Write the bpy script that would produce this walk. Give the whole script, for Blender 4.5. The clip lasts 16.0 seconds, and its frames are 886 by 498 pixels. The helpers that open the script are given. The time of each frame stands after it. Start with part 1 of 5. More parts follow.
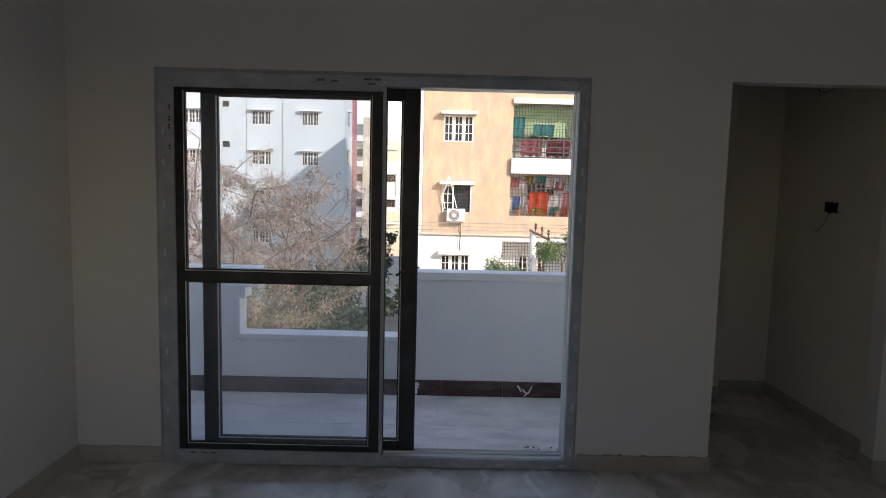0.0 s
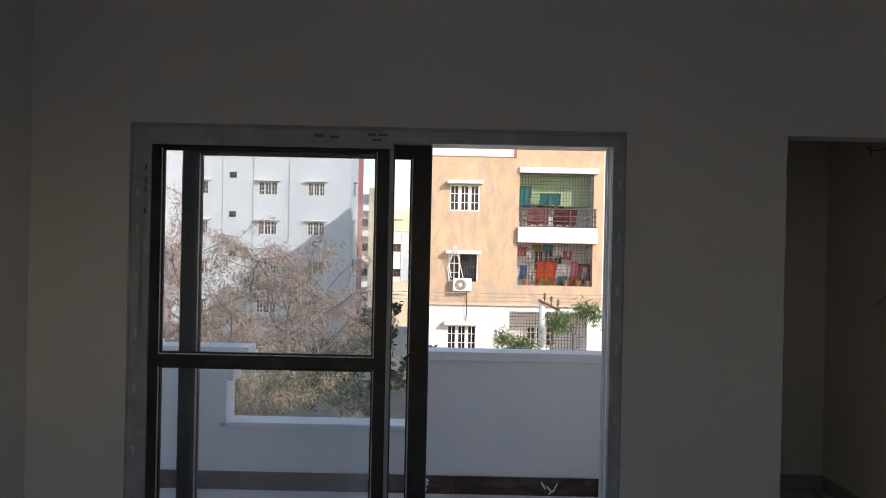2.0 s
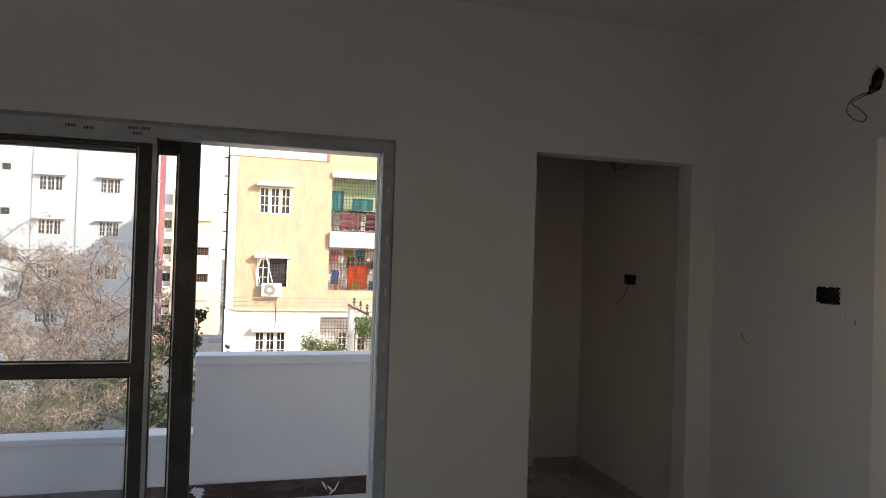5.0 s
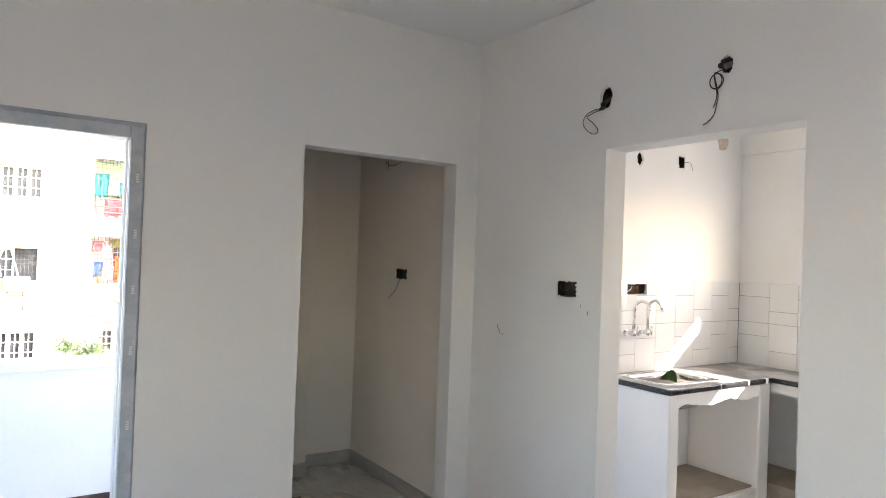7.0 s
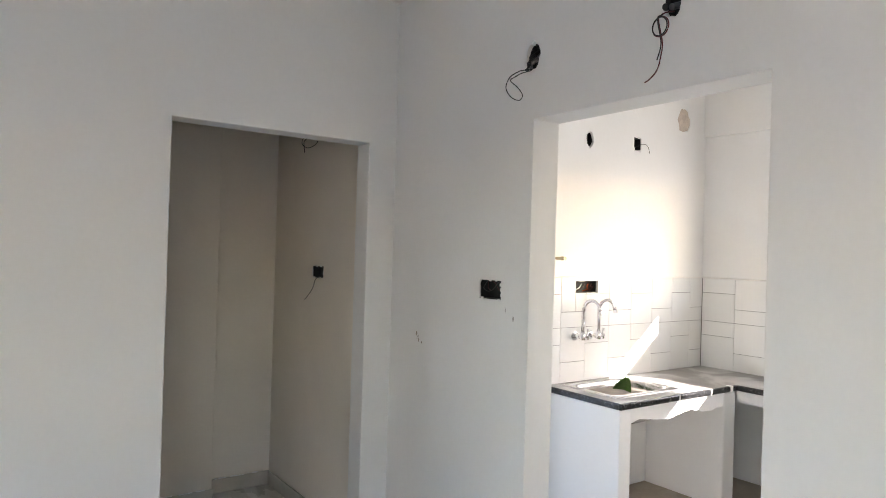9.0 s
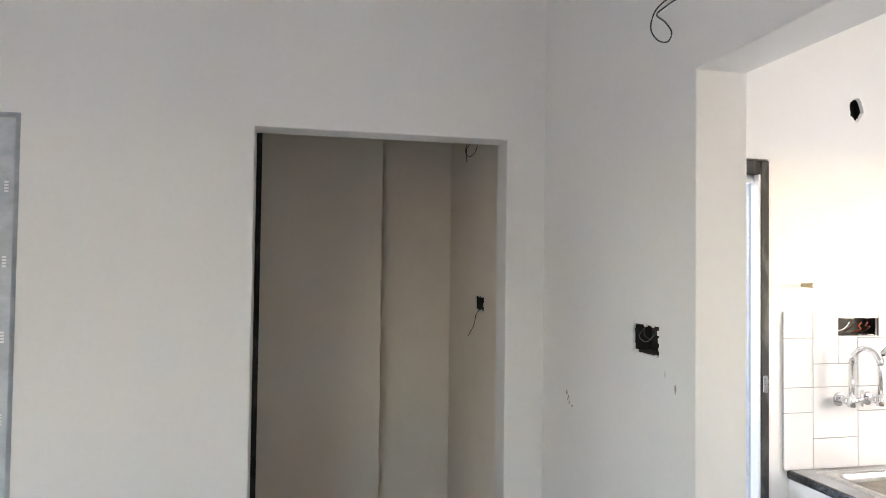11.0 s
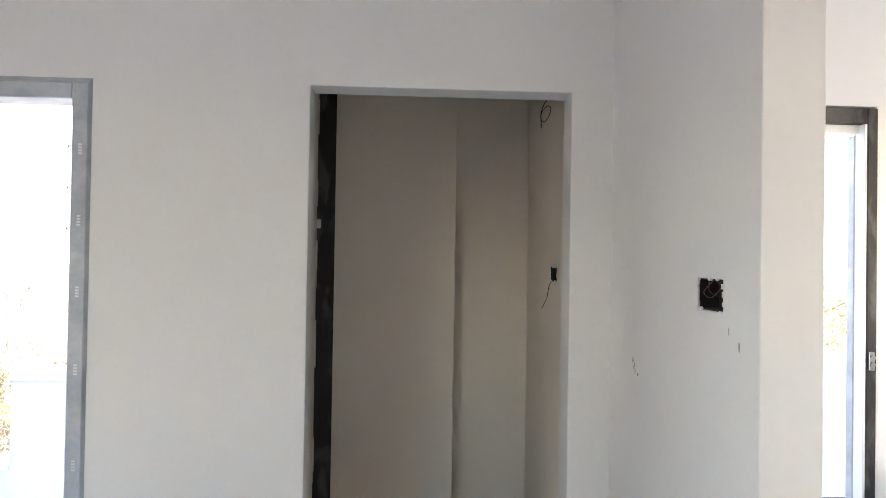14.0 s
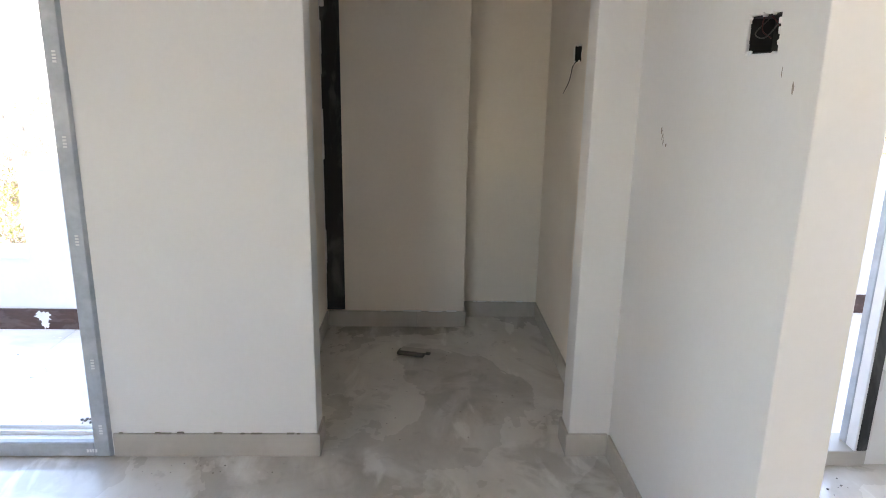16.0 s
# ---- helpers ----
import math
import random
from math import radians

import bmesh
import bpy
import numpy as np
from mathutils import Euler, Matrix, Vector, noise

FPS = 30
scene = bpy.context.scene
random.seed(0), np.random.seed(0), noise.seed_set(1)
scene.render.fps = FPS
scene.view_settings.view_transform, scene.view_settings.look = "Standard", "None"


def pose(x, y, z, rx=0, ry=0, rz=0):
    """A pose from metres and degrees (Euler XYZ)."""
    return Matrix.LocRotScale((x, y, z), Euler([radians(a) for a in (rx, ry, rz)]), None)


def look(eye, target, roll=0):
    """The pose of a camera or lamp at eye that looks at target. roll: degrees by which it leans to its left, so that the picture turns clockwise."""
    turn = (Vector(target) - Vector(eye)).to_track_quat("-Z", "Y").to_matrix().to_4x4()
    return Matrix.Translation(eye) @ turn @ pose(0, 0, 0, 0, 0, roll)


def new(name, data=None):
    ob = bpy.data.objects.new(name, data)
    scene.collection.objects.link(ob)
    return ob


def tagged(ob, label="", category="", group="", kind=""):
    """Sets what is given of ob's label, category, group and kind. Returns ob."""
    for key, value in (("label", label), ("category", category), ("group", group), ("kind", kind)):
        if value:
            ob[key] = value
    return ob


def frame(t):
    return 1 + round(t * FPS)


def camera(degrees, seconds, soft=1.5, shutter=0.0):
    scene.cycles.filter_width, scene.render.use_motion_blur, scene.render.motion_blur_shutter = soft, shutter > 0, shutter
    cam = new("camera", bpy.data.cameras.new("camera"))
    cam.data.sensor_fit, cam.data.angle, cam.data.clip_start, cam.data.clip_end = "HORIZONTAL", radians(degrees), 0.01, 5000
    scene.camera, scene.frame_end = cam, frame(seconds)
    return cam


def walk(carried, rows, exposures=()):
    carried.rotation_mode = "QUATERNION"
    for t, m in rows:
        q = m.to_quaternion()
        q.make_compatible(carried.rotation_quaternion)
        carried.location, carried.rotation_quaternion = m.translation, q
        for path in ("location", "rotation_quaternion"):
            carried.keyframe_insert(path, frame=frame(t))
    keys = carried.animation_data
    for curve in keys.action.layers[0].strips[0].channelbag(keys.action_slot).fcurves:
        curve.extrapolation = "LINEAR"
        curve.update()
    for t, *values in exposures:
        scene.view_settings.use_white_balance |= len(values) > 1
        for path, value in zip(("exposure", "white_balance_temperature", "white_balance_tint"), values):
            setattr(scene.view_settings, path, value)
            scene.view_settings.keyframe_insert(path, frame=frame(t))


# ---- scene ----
cam = camera(67.3, 16.0, soft=0.9)
PATH = [
    (0, (-0.010, -3.490, 1.566), (0.010, -1.50, 1.357), 1.4),
    (0.5, (-0.053, -3.333, 1.586), (-0.07, -1.337, 1.462), 1.1),
    (1, (-0.092, -3.171, 1.599), (-0.111, -1.172, 1.551), 1.2),
    (1.5, (-0.062, -3.029, 1.565), (-0.07, -1.029, 1.546), 1.1),
    (2, (-0.051, -3.013, 1.559), (-0.051, -1.013, 1.557), 1.2),
    (2.5, (-0.017, -3.023, 1.555), (-0.006, -1.023, 1.562), 1.1),
    (3, (0.024, -3.045, 1.556), (0.051, -1.045, 1.566), 1.2),
    (5.5, (0.168, -3.122, 1.544), (0.876, -1.252, 1.571), 1.9),
    (6, (0.195, -3.124, 1.559), (1.056, -1.319, 1.579), 2.0),
    (6.5, (0.248, -3.118, 1.563), (1.24, -1.381, 1.586), 2.0),
    (7, (0.261, -3.125, 1.57), (1.368, -1.459, 1.594), 2.1),
    (7.5, (0.266, -3.128, 1.573), (1.462, -1.525, 1.593), 2.1),
    (8, (0.333, -3.068, 1.573), (1.563, -1.491, 1.586), 1.9),
    (8.5, (0.63, -2.965, 1.584), (1.876, -1.401, 1.6), 1.8),
    (9, (0.836, -2.833, 1.578), (2.001, -1.208, 1.59), 1.7),
    (9.5, (1.055, -2.651, 1.6), (2.045, -0.913, 1.61), 1.4),
    (10, (1.317, -2.519, 1.609), (2.075, -0.668, 1.617), 1.1),
    (12.5, (1.822, -2.33, 1.635), (2.029, -0.343, 1.738), 0.8),
    (13, (1.836, -2.326, 1.598), (2.006, -0.336, 1.707), 0.8),
    (13.5, (1.837, -2.318, 1.56), (1.977, -0.325, 1.661), 0.9),
    (14, (1.841, -2.307, 1.515), (1.949, -0.31, 1.54), 0.9),
    (14.5, (1.864, -2.29, 1.486), (1.945, -0.297, 1.335), 0.9),
    (14.8, (1.87, -2.278, 1.464), (1.95, -0.291, 1.243), 0.8),
    (15.4, (1.888, -2.255, 1.411), (1.96, -0.287, 1.058), 0.8),
    (16, (1.873, -2.164, 1.343), (1.934, -0.23, 0.839), 1.0),
]
EXPOSURES = [(0, 0.98, 7450, 19.5), (1, 0.90, 7450, 19.5), (2, 0.80, 7500, 19.5), (3.2, 0.78, 7500, 19.5), (5.5, 1.84, 8400, 21), (6, 2.52, 7900, 19.5), (6.5, 3.17, 7600, 18.5),
             (7, 3.57, 7450, 18), (8, 3.62, 7400, 17.5), (9, 3.70, 7350, 17), (10.2, 3.90, 7300, 17), (12.5, 3.98, 7250, 17.5), (14.5, 4.0, 7300, 18.5), (16, 4.0, 7500, 19)]
walk(cam, [(t, look(eye, target, roll)) for t, eye, target, roll in PATH], EXPOSURES)

# ---- world and sun: late-morning sun from behind the flat ----
SUN_WAY = Vector((-1.0, 1.17, -0.77)).normalized()
elev = math.asin(-SUN_WAY.z)
world = bpy.data.worlds.new("sky")
scene.world = world
world.use_nodes = True
wn = world.node_tree.nodes
sky = wn.new("ShaderNodeTexSky")
sky.sky_type = "NISHITA"
sky.sun_disc = False
sky.sun_elevation = elev
sky.sun_rotation = math.atan2(-SUN_WAY.x, -SUN_WAY.y)
sky.dust_density = 0.6
wn["Background"].inputs["Strength"].default_value = 0.15
world.node_tree.links.new(sky.outputs[0], wn["Background"].inputs["Color"])
sun = new("sun", bpy.data.lights.new("sun", "SUN"))
sun.data.energy, sun.data.angle, sun.data.color = 2.3, radians(0.53), (1.0, 0.988, 0.977)
sun.matrix_world = look((6, -7, 12), Vector((6, -7, 12)) + SUN_WAY)
# added area lamp in the unseen kitchen window, boosts its sky light
fill_lamp = new("window_fill", bpy.data.lights.new("window_fill", "AREA"))
fill_lamp.data.shape, fill_lamp.data.size, fill_lamp.data.size_y = "RECTANGLE", 1.40, 0.50
fill_lamp.data.energy, fill_lamp.data.color = 1.2, (0.94, 0.97, 1.0)
fill_lamp.matrix_world = look((5.16, -1.40, 1.63), (4.16, -1.40, 1.63))


# ---- materials ----
def mat(name, base, rough=0.6, metal=0.0, vary=0.12, scale=2.0, fine=40.0, bump=0.15, stain=None, stain_amount=0.0,
        stretch=(1, 1, 1), rough_vary=0.1, piece=0.0, stain_scale=1.5, stain_sharp=0.12, dist=0.004):
    """A surface with two scales of colour change, a stain layer and fine relief."""
    m = bpy.data.materials.new(name)
    m.use_nodes = True
    nt = m.node_tree
    n, l = nt.nodes, nt.links
    b = n["Principled BSDF"]
    tc = n.new("ShaderNodeTexCoord")
    mp = n.new("ShaderNodeMapping")
    mp.inputs["Scale"].default_value = stretch
    l.new(tc.outputs["Object"], mp.inputs["Vector"])
    big, small = n.new("ShaderNodeTexNoise"), n.new("ShaderNodeTexNoise")
    big.inputs["Scale"].default_value, big.inputs["Detail"].default_value = scale, 5
    small.inputs["Scale"].default_value, small.inputs["Detail"].default_value = fine, 4
    for t in (big, small):
        l.new(mp.outputs[0], t.inputs["Vector"])
    add = n.new("ShaderNodeMath")
    add.operation = "ADD"
    l.new(big.outputs["Fac"], add.inputs[0])
    half = n.new("ShaderNodeMath")
    half.operation = "MULTIPLY"
    half.inputs[1].default_value = 0.5
    l.new(small.outputs["Fac"], half.inputs[0])
    l.new(half.outputs[0], add.inputs[1])
    rng = n.new("ShaderNodeMapRange")
    rng.inputs["From Min"].default_value, rng.inputs["From Max"].default_value = 0.4, 1.1
    rng.inputs["To Min"].default_value, rng.inputs["To Max"].default_value = 1 - vary, 1 + vary
    l.new(add.outputs[0], rng.inputs["Value"])
    val = rng.outputs[0]
    if piece:
        info = n.new("ShaderNodeObjectInfo")
        pr = n.new("ShaderNodeMapRange")
        pr.inputs["To Min"].default_value, pr.inputs["To Max"].default_value = 1 - piece, 1 + piece
        l.new(info.outputs["Random"], pr.inputs["Value"])
        mul = n.new("ShaderNodeMath")
        mul.operation = "MULTIPLY"
        l.new(val, mul.inputs[0])
        l.new(pr.outputs[0], mul.inputs[1])
        val = mul.outputs[0]
    vm = n.new("ShaderNodeVectorMath")
    vm.operation = "SCALE"
    vm.inputs[0].default_value = base
    l.new(val, vm.inputs["Scale"])
    col = vm.outputs[0]
    if stain:
        sn = n.new("ShaderNodeTexNoise")
        sn.inputs["Scale"].default_value, sn.inputs["Detail"].default_value, sn.inputs["Distortion"].default_value = stain_scale, 7, 0.6
        l.new(mp.outputs[0], sn.inputs["Vector"])
        sr = n.new("ShaderNodeMapRange")
        sr.interpolation_type = "SMOOTHSTEP"
        sr.inputs["From Min"].default_value, sr.inputs["From Max"].default_value = 0.55 - stain_sharp, 0.55 + stain_sharp
        sr.inputs["To Max"].default_value = stain_amount
        l.new(sn.outputs["Fac"], sr.inputs["Value"])
        mix = n.new("ShaderNodeMix")
        mix.data_type = "RGBA"
        mix.inputs["B"].default_value = (*stain, 1)
        l.new(sr.outputs[0], mix.inputs["Factor"])
        l.new(col, mix.inputs["A"])
        col = mix.outputs["Result"]
    l.new(col, b.inputs["Base Color"])
    rr = n.new("ShaderNodeMapRange")
    rr.inputs["From Min"].default_value, rr.inputs["From Max"].default_value = 0.4, 1.1
    rr.inputs["To Min"].default_value, rr.inputs["To Max"].default_value = max(0.03, rough - rough_vary), min(1, rough + rough_vary)
    l.new(add.outputs[0], rr.inputs["Value"])
    l.new(rr.outputs[0], b.inputs["Roughness"])
    b.inputs["Metallic"].default_value = metal
    if bump:
        bp = n.new("ShaderNodeBump")
        bp.inputs["Strength"].default_value, bp.inputs["Distance"].default_value = bump, dist
        l.new(add.outputs[0], bp.inputs["Height"])
        l.new(bp.outputs[0], b.inputs["Normal"])
    return m


def glass_mat(name, tint, clear):
    """Thin window glass: see-through, with a weak mirror gloss."""
    m = bpy.data.materials.new(name)
    m.use_nodes = True
    n, l = m.node_tree.nodes, m.node_tree.links
    n.remove(n["Principled BSDF"])
    out = n["Material Output"]
    tr, gl, mix, fr = n.new("ShaderNodeBsdfTransparent"), n.new("ShaderNodeBsdfGlossy"), n.new("ShaderNodeMixShader"), n.new("ShaderNodeFresnel")
    tr.inputs["Color"].default_value = (*tint, 1)
    gl.inputs["Roughness"].default_value = 0.02
    fr.inputs["IOR"].default_value = 1.4
    l.new(fr.outputs[0], mix.inputs["Fac"])
    l.new(tr.outputs[0], mix.inputs[1])
    l.new(gl.outputs[0], mix.inputs[2])
    last = mix
    if clear < 1:
        df, mx2 = n.new("ShaderNodeBsdfTranslucent"), n.new("ShaderNodeMixShader")
        df.inputs["Color"].default_value = (0.78, 0.80, 0.82, 1)
        mx2.inputs["Fac"].default_value = 1 - clear
        l.new(mix.outputs[0], mx2.inputs[1])
        l.new(df.outputs[0], mx2.inputs[2])
        last = mx2
    l.new(last.outputs[0], out.inputs["Surface"])
    return m


def leaf_mat(name, base, vary=0.35, through_it=0.3):
    m = bpy.data.materials.new(name)
    m.use_nodes = True
    n, l = m.node_tree.nodes, m.node_tree.links
    b = n["Principled BSDF"]
    g = n.new("ShaderNodeNewGeometry")
    hs = n.new("ShaderNodeMapRange")
    hs.inputs["To Min"].default_value, hs.inputs["To Max"].default_value = 1 - vary, 1 + vary
    l.new(g.outputs["Random Per Island"], hs.inputs["Value"])
    vm = n.new("ShaderNodeVectorMath")
    vm.operation = "SCALE"
    vm.inputs[0].default_value = base
    l.new(hs.outputs[0], vm.inputs["Scale"])
    l.new(vm.outputs[0], b.inputs["Base Color"])
    b.inputs["Roughness"].default_value = 0.65
    tl, mx = n.new("ShaderNodeBsdfTranslucent"), n.new("ShaderNodeMixShader")
    l.new(vm.outputs[0], tl.inputs["Color"])
    mx.inputs["Fac"].default_value = through_it
    l.new(b.outputs[0], mx.inputs[1])
    l.new(tl.outputs[0], mx.inputs[2])
    l.new(mx.outputs[0], n["Material Output"].inputs["Surface"])
    return m


M_WALL = mat("primer_white_plaster", (0.745, 0.738, 0.722), 0.75, vary=0.035, scale=1.3, fine=55, bump=0.10, stain=(0.66, 0.64, 0.61), stain_amount=0.25, stain_scale=0.8)
# paler copy of the wall plaster; the kitchen's extra brightness is in this colour
M_KWALL = mat("kitchen_lit_plaster", (0.83, 0.83, 0.825), 0.7, vary=0.03, scale=1.3, fine=55, bump=0.08, stain=(0.76, 0.74, 0.70), stain_amount=0.2, stain_scale=0.9)
# wall plaster again, with the recess's warm light put into its base colour
M_RECESS = mat("recess_tinted_plaster", (0.83, 0.765, 0.68), 0.78, vary=0.04, scale=1.3, fine=55, bump=0.10, stain=(0.62, 0.57, 0.51), stain_amount=0.25, stain_scale=0.8)
M_CEIL = mat("ceiling_putty", (0.78, 0.775, 0.76), 0.8, vary=0.03, scale=1.0, fine=50, bump=0.08)
def dusty_floor(name):
    """Grey vitrified tile under cement dust: swept streaks, scuffed clear patches, pale smears."""
    m = mat(name, (0.50, 0.465, 0.42), 0.45, vary=0.10, scale=3, fine=30, bump=0.06)
    n, l = m.node_tree.nodes, m.node_tree.links
    b = n["Principled BSDF"]
    col = b.inputs["Base Color"].links[0].from_socket
    tc = n.new("ShaderNodeTexCoord")

    def layer(col, stretch, turn, scale, lo, hi, colour, amount, warp):
        mp, tx, rg, mx = n.new("ShaderNodeMapping"), n.new("ShaderNodeTexNoise"), n.new("ShaderNodeMapRange"), n.new("ShaderNodeMix")
        mp.inputs["Scale"].default_value, mp.inputs["Rotation"].default_value = stretch, (0, 0, radians(turn))
        tx.inputs["Scale"].default_value, tx.inputs["Detail"].default_value, tx.inputs["Distortion"].default_value, tx.inputs["Roughness"].default_value = scale, 6, warp, 0.55
        rg.interpolation_type = "SMOOTHSTEP"
        rg.inputs["From Min"].default_value, rg.inputs["From Max"].default_value, rg.inputs["To Max"].default_value = lo, hi, amount
        mx.data_type = "RGBA"
        mx.inputs["B"].default_value = (*colour, 1)
        l.new(tc.outputs["Object"], mp.inputs["Vector"])
        l.new(mp.outputs[0], tx.inputs["Vector"])
        l.new(tx.outputs["Fac"], rg.inputs["Value"])
        l.new(rg.outputs[0], mx.inputs["Factor"])
        l.new(col, mx.inputs["A"])
        return mx.outputs["Result"], rg.outputs[0]

    col, f1 = layer(col, (1, 0.7, 1), 20, 1.6, 0.32, 0.68, (0.74, 0.71, 0.665), 0.85, 0.4)
    col, f2 = layer(col, (2.6, 1.0, 1), 8, 1.6, 0.46, 0.70, (0.80, 0.775, 0.735), 0.6, 0.4)
    col, f3 = layer(col, (1.2, 1.0, 1), -35, 2.4, 0.54, 0.63, (0.40, 0.365, 0.32), 0.55, 0.7)
    col, f4 = layer(col, (1.0, 1.8, 1), 40, 2.2, 0.54, 0.68, (0.82, 0.80, 0.76), 0.55, 0.5)
    col, f5 = layer(col, (4.0, 1.5, 1), -6, 1.3, 0.60, 0.68, (0.88, 0.865, 0.83), 0.6, 0.5)
    col, f6 = layer(col, (1.0, 1.0, 1), 0, 9.0, 0.60, 0.68, (0.40, 0.365, 0.32), 0.4, 0.4)
    l.new(col, b.inputs["Base Color"])
    rr = n.new("ShaderNodeMapRange")
    rr.inputs["To Min"].default_value, rr.inputs["To Max"].default_value = 0.10, 0.48
    l.new(f1, rr.inputs["Value"])
    l.new(rr.outputs[0], b.inputs["Roughness"])
    return m


M_FLOOR = dusty_floor("dusty_vitrified_floor")
M_SKIRT = mat("beige_skirting_tile", (0.45, 0.42, 0.375), 0.38, vary=0.06, scale=4, bump=0.04, piece=0.05, stain=(0.6, 0.58, 0.54), stain_amount=0.3, stain_scale=6)
M_BFLOOR = mat("grey_balcony_tile", (0.82, 0.785, 0.775), 0.5, vary=0.16, scale=4, fine=22, bump=0.1, piece=0.03, stain=(0.58, 0.55, 0.54), stain_amount=0.75, stain_scale=5, stain_sharp=0.16, stretch=(0.6, 1.3, 1))
M_GROUT = mat("dusty_grout", (0.82, 0.80, 0.78), 0.85, vary=0.1)
M_BSKIRT = mat("dark_red_granite_skirting", (0.062, 0.028, 0.021), 0.4, vary=0.5, scale=9, fine=70, bump=0.05, piece=0.15, stain=(0.22, 0.17, 0.15), stain_amount=0.3, stain_scale=14, stain_sharp=0.08, stretch=(0.5, 1, 1.6))
M_PARAPET = mat("parapet_paint", (0.86, 0.862, 0.855), 0.75, vary=0.05, scale=1.4, fine=45, bump=0.15, stain=(0.76, 0.76, 0.755), stain_amount=0.3)
M_COPING = mat("white_coping_paint", (0.88, 0.88, 0.88), 0.7, vary=0.05, scale=3, bump=0.12)
M_FILM = mat("grey_protective_film", (0.39, 0.43, 0.475), 0.42, vary=0.2, scale=7, fine=60, bump=0.08, stain=(0.60, 0.63, 0.66), stain_amount=0.4, stain_scale=9)
# same grey film taken near black: the unlit sash's shade is in the colour
M_SASH = mat("sash_film_shaded", (0.020, 0.021, 0.023), 0.5, vary=0.14, scale=6, fine=60, bump=0.08, stain=(0.09, 0.095, 0.10), stain_amount=0.25, stain_scale=8)
M_UPVC = mat("white_upvc", (0.78, 0.79, 0.8), 0.35, vary=0.04, bump=0.02)
M_RUBBER = mat("black_rubber_gasket", (0.02, 0.02, 0.021), 0.6, vary=0.1, bump=0.02)
M_PRINT = mat("pale_print", (0.72, 0.74, 0.75), 0.5, vary=0.1, bump=0)
M_INK = mat("black_marker_ink", (0.02, 0.02, 0.025), 0.5, vary=0.1, bump=0)
M_GLASS = glass_mat("clear_float_glass", (0.96, 0.975, 0.975), 1)
M_MESH = glass_mat("dusty_glass", (0.95, 0.965, 0.98), 0.925)
M_BLACKWOOD = mat("black_painted_wood", (0.016, 0.016, 0.018), 0.65, vary=0.4, scale=9, fine=70, bump=0.25, stain=(0.20, 0.20, 0.19), stain_amount=0.33, stain_scale=11, stain_sharp=0.07, stretch=(1, 1, 0.35))
M_BOXBLACK = mat("black_conduit_box", (0.012, 0.012, 0.012), 0.6, vary=0.3, bump=0.1)
M_RAW = mat("raw_cement_chase", (0.30, 0.27, 0.235), 0.9, vary=0.3, scale=20, fine=90, bump=0.5)
M_PATCH = mat("pale_cement_patch", (0.56, 0.48, 0.41), 0.9, vary=0.25, scale=22, fine=90, bump=0.5)
M_WIRE = mat("black_wire_sleeve", (0.02, 0.018, 0.017), 0.45, vary=0.2, bump=0)
M_WIRERED = mat("red_wire_sleeve", (0.11, 0.022, 0.022), 0.45, vary=0.2, bump=0)
M_TILE = mat("white_glazed_tile", (0.80, 0.80, 0.79), 0.22, vary=0.02, bump=0.02, piece=0.02, rough_vary=0.05)
M_STONE = mat("brown_stone_slab", (0.36, 0.305, 0.25), 0.7, vary=0.15, scale=4, bump=0.1, stain=(0.52, 0.47, 0.41), stain_amount=0.4, stain_scale=5)
M_TGROUT = mat("dark_tile_grout", (0.22, 0.21, 0.20), 0.85, vary=0.15)
M_GRANITE = mat("black_granite", (0.022, 0.023, 0.025), 0.24, vary=0.5, scale=60, fine=260, bump=0.01)
M_GRANTOP = mat("dusty_black_granite", (0.27, 0.262, 0.25), 0.55, vary=0.35, scale=7, fine=120, bump=0.05, stain=(0.58, 0.575, 0.565), stain_amount=0.9, stain_scale=3.2, stain_sharp=0.14)
M_STEEL = mat("brushed_stainless_steel", (0.50, 0.495, 0.485), 0.26, 1.0, vary=0.05, scale=3, fine=150, bump=0.02, stretch=(1, 8, 1), rough_vary=0.06)
M_CHROME = mat("chrome_plating", (0.75, 0.75, 0.76), 0.08, 1.0, vary=0.02, bump=0, rough_vary=0.02)
M_BRASS = mat("brass_stub", (0.52, 0.44, 0.30), 0.45, 0.6, vary=0.1, bump=0.02)
M_PLASTIC = mat("grey_plastic_scrap", (0.10, 0.095, 0.09), 0.4, vary=0.3, scale=20, bump=0.1)
M_LITTER = mat("plaster_crumbs", (0.12, 0.11, 0.10), 0.9, vary=0.4, scale=30)
M_CONC = mat("grey_concrete", (0.36, 0.35, 0.33), 0.9, vary=0.15, scale=2, bump=0.3)
M_GREEN = leaf_mat("fresh_green_leaf", (0.07, 0.16, 0.03))
M_FROND = leaf_mat("feathery_grey_green_leaf", (0.125, 0.19, 0.075), 0.45)
M_YGREEN = leaf_mat("yellowing_leaf", (0.16, 0.17, 0.05))
M_DARKLEAF = leaf_mat("dark_green_leaf", (0.06, 0.085, 0.05))
M_POD = leaf_mat("dry_seed_pod", (0.42, 0.32, 0.255), 0.65)
M_BARK = mat("grey_bark", (0.17, 0.145, 0.125), 0.9, vary=0.3, scale=8, bump=0.5)
M_ORANGE = mat("peach_facade_paint", (0.59, 0.415, 0.272), 0.85, vary=0.2, scale=1.2, fine=8, bump=0.4, stain=(0.38, 0.32, 0.27), stain_amount=0.55, stain_scale=1.6, stain_sharp=0.13, stretch=(1.9, 1, 0.8), dist=0.03)
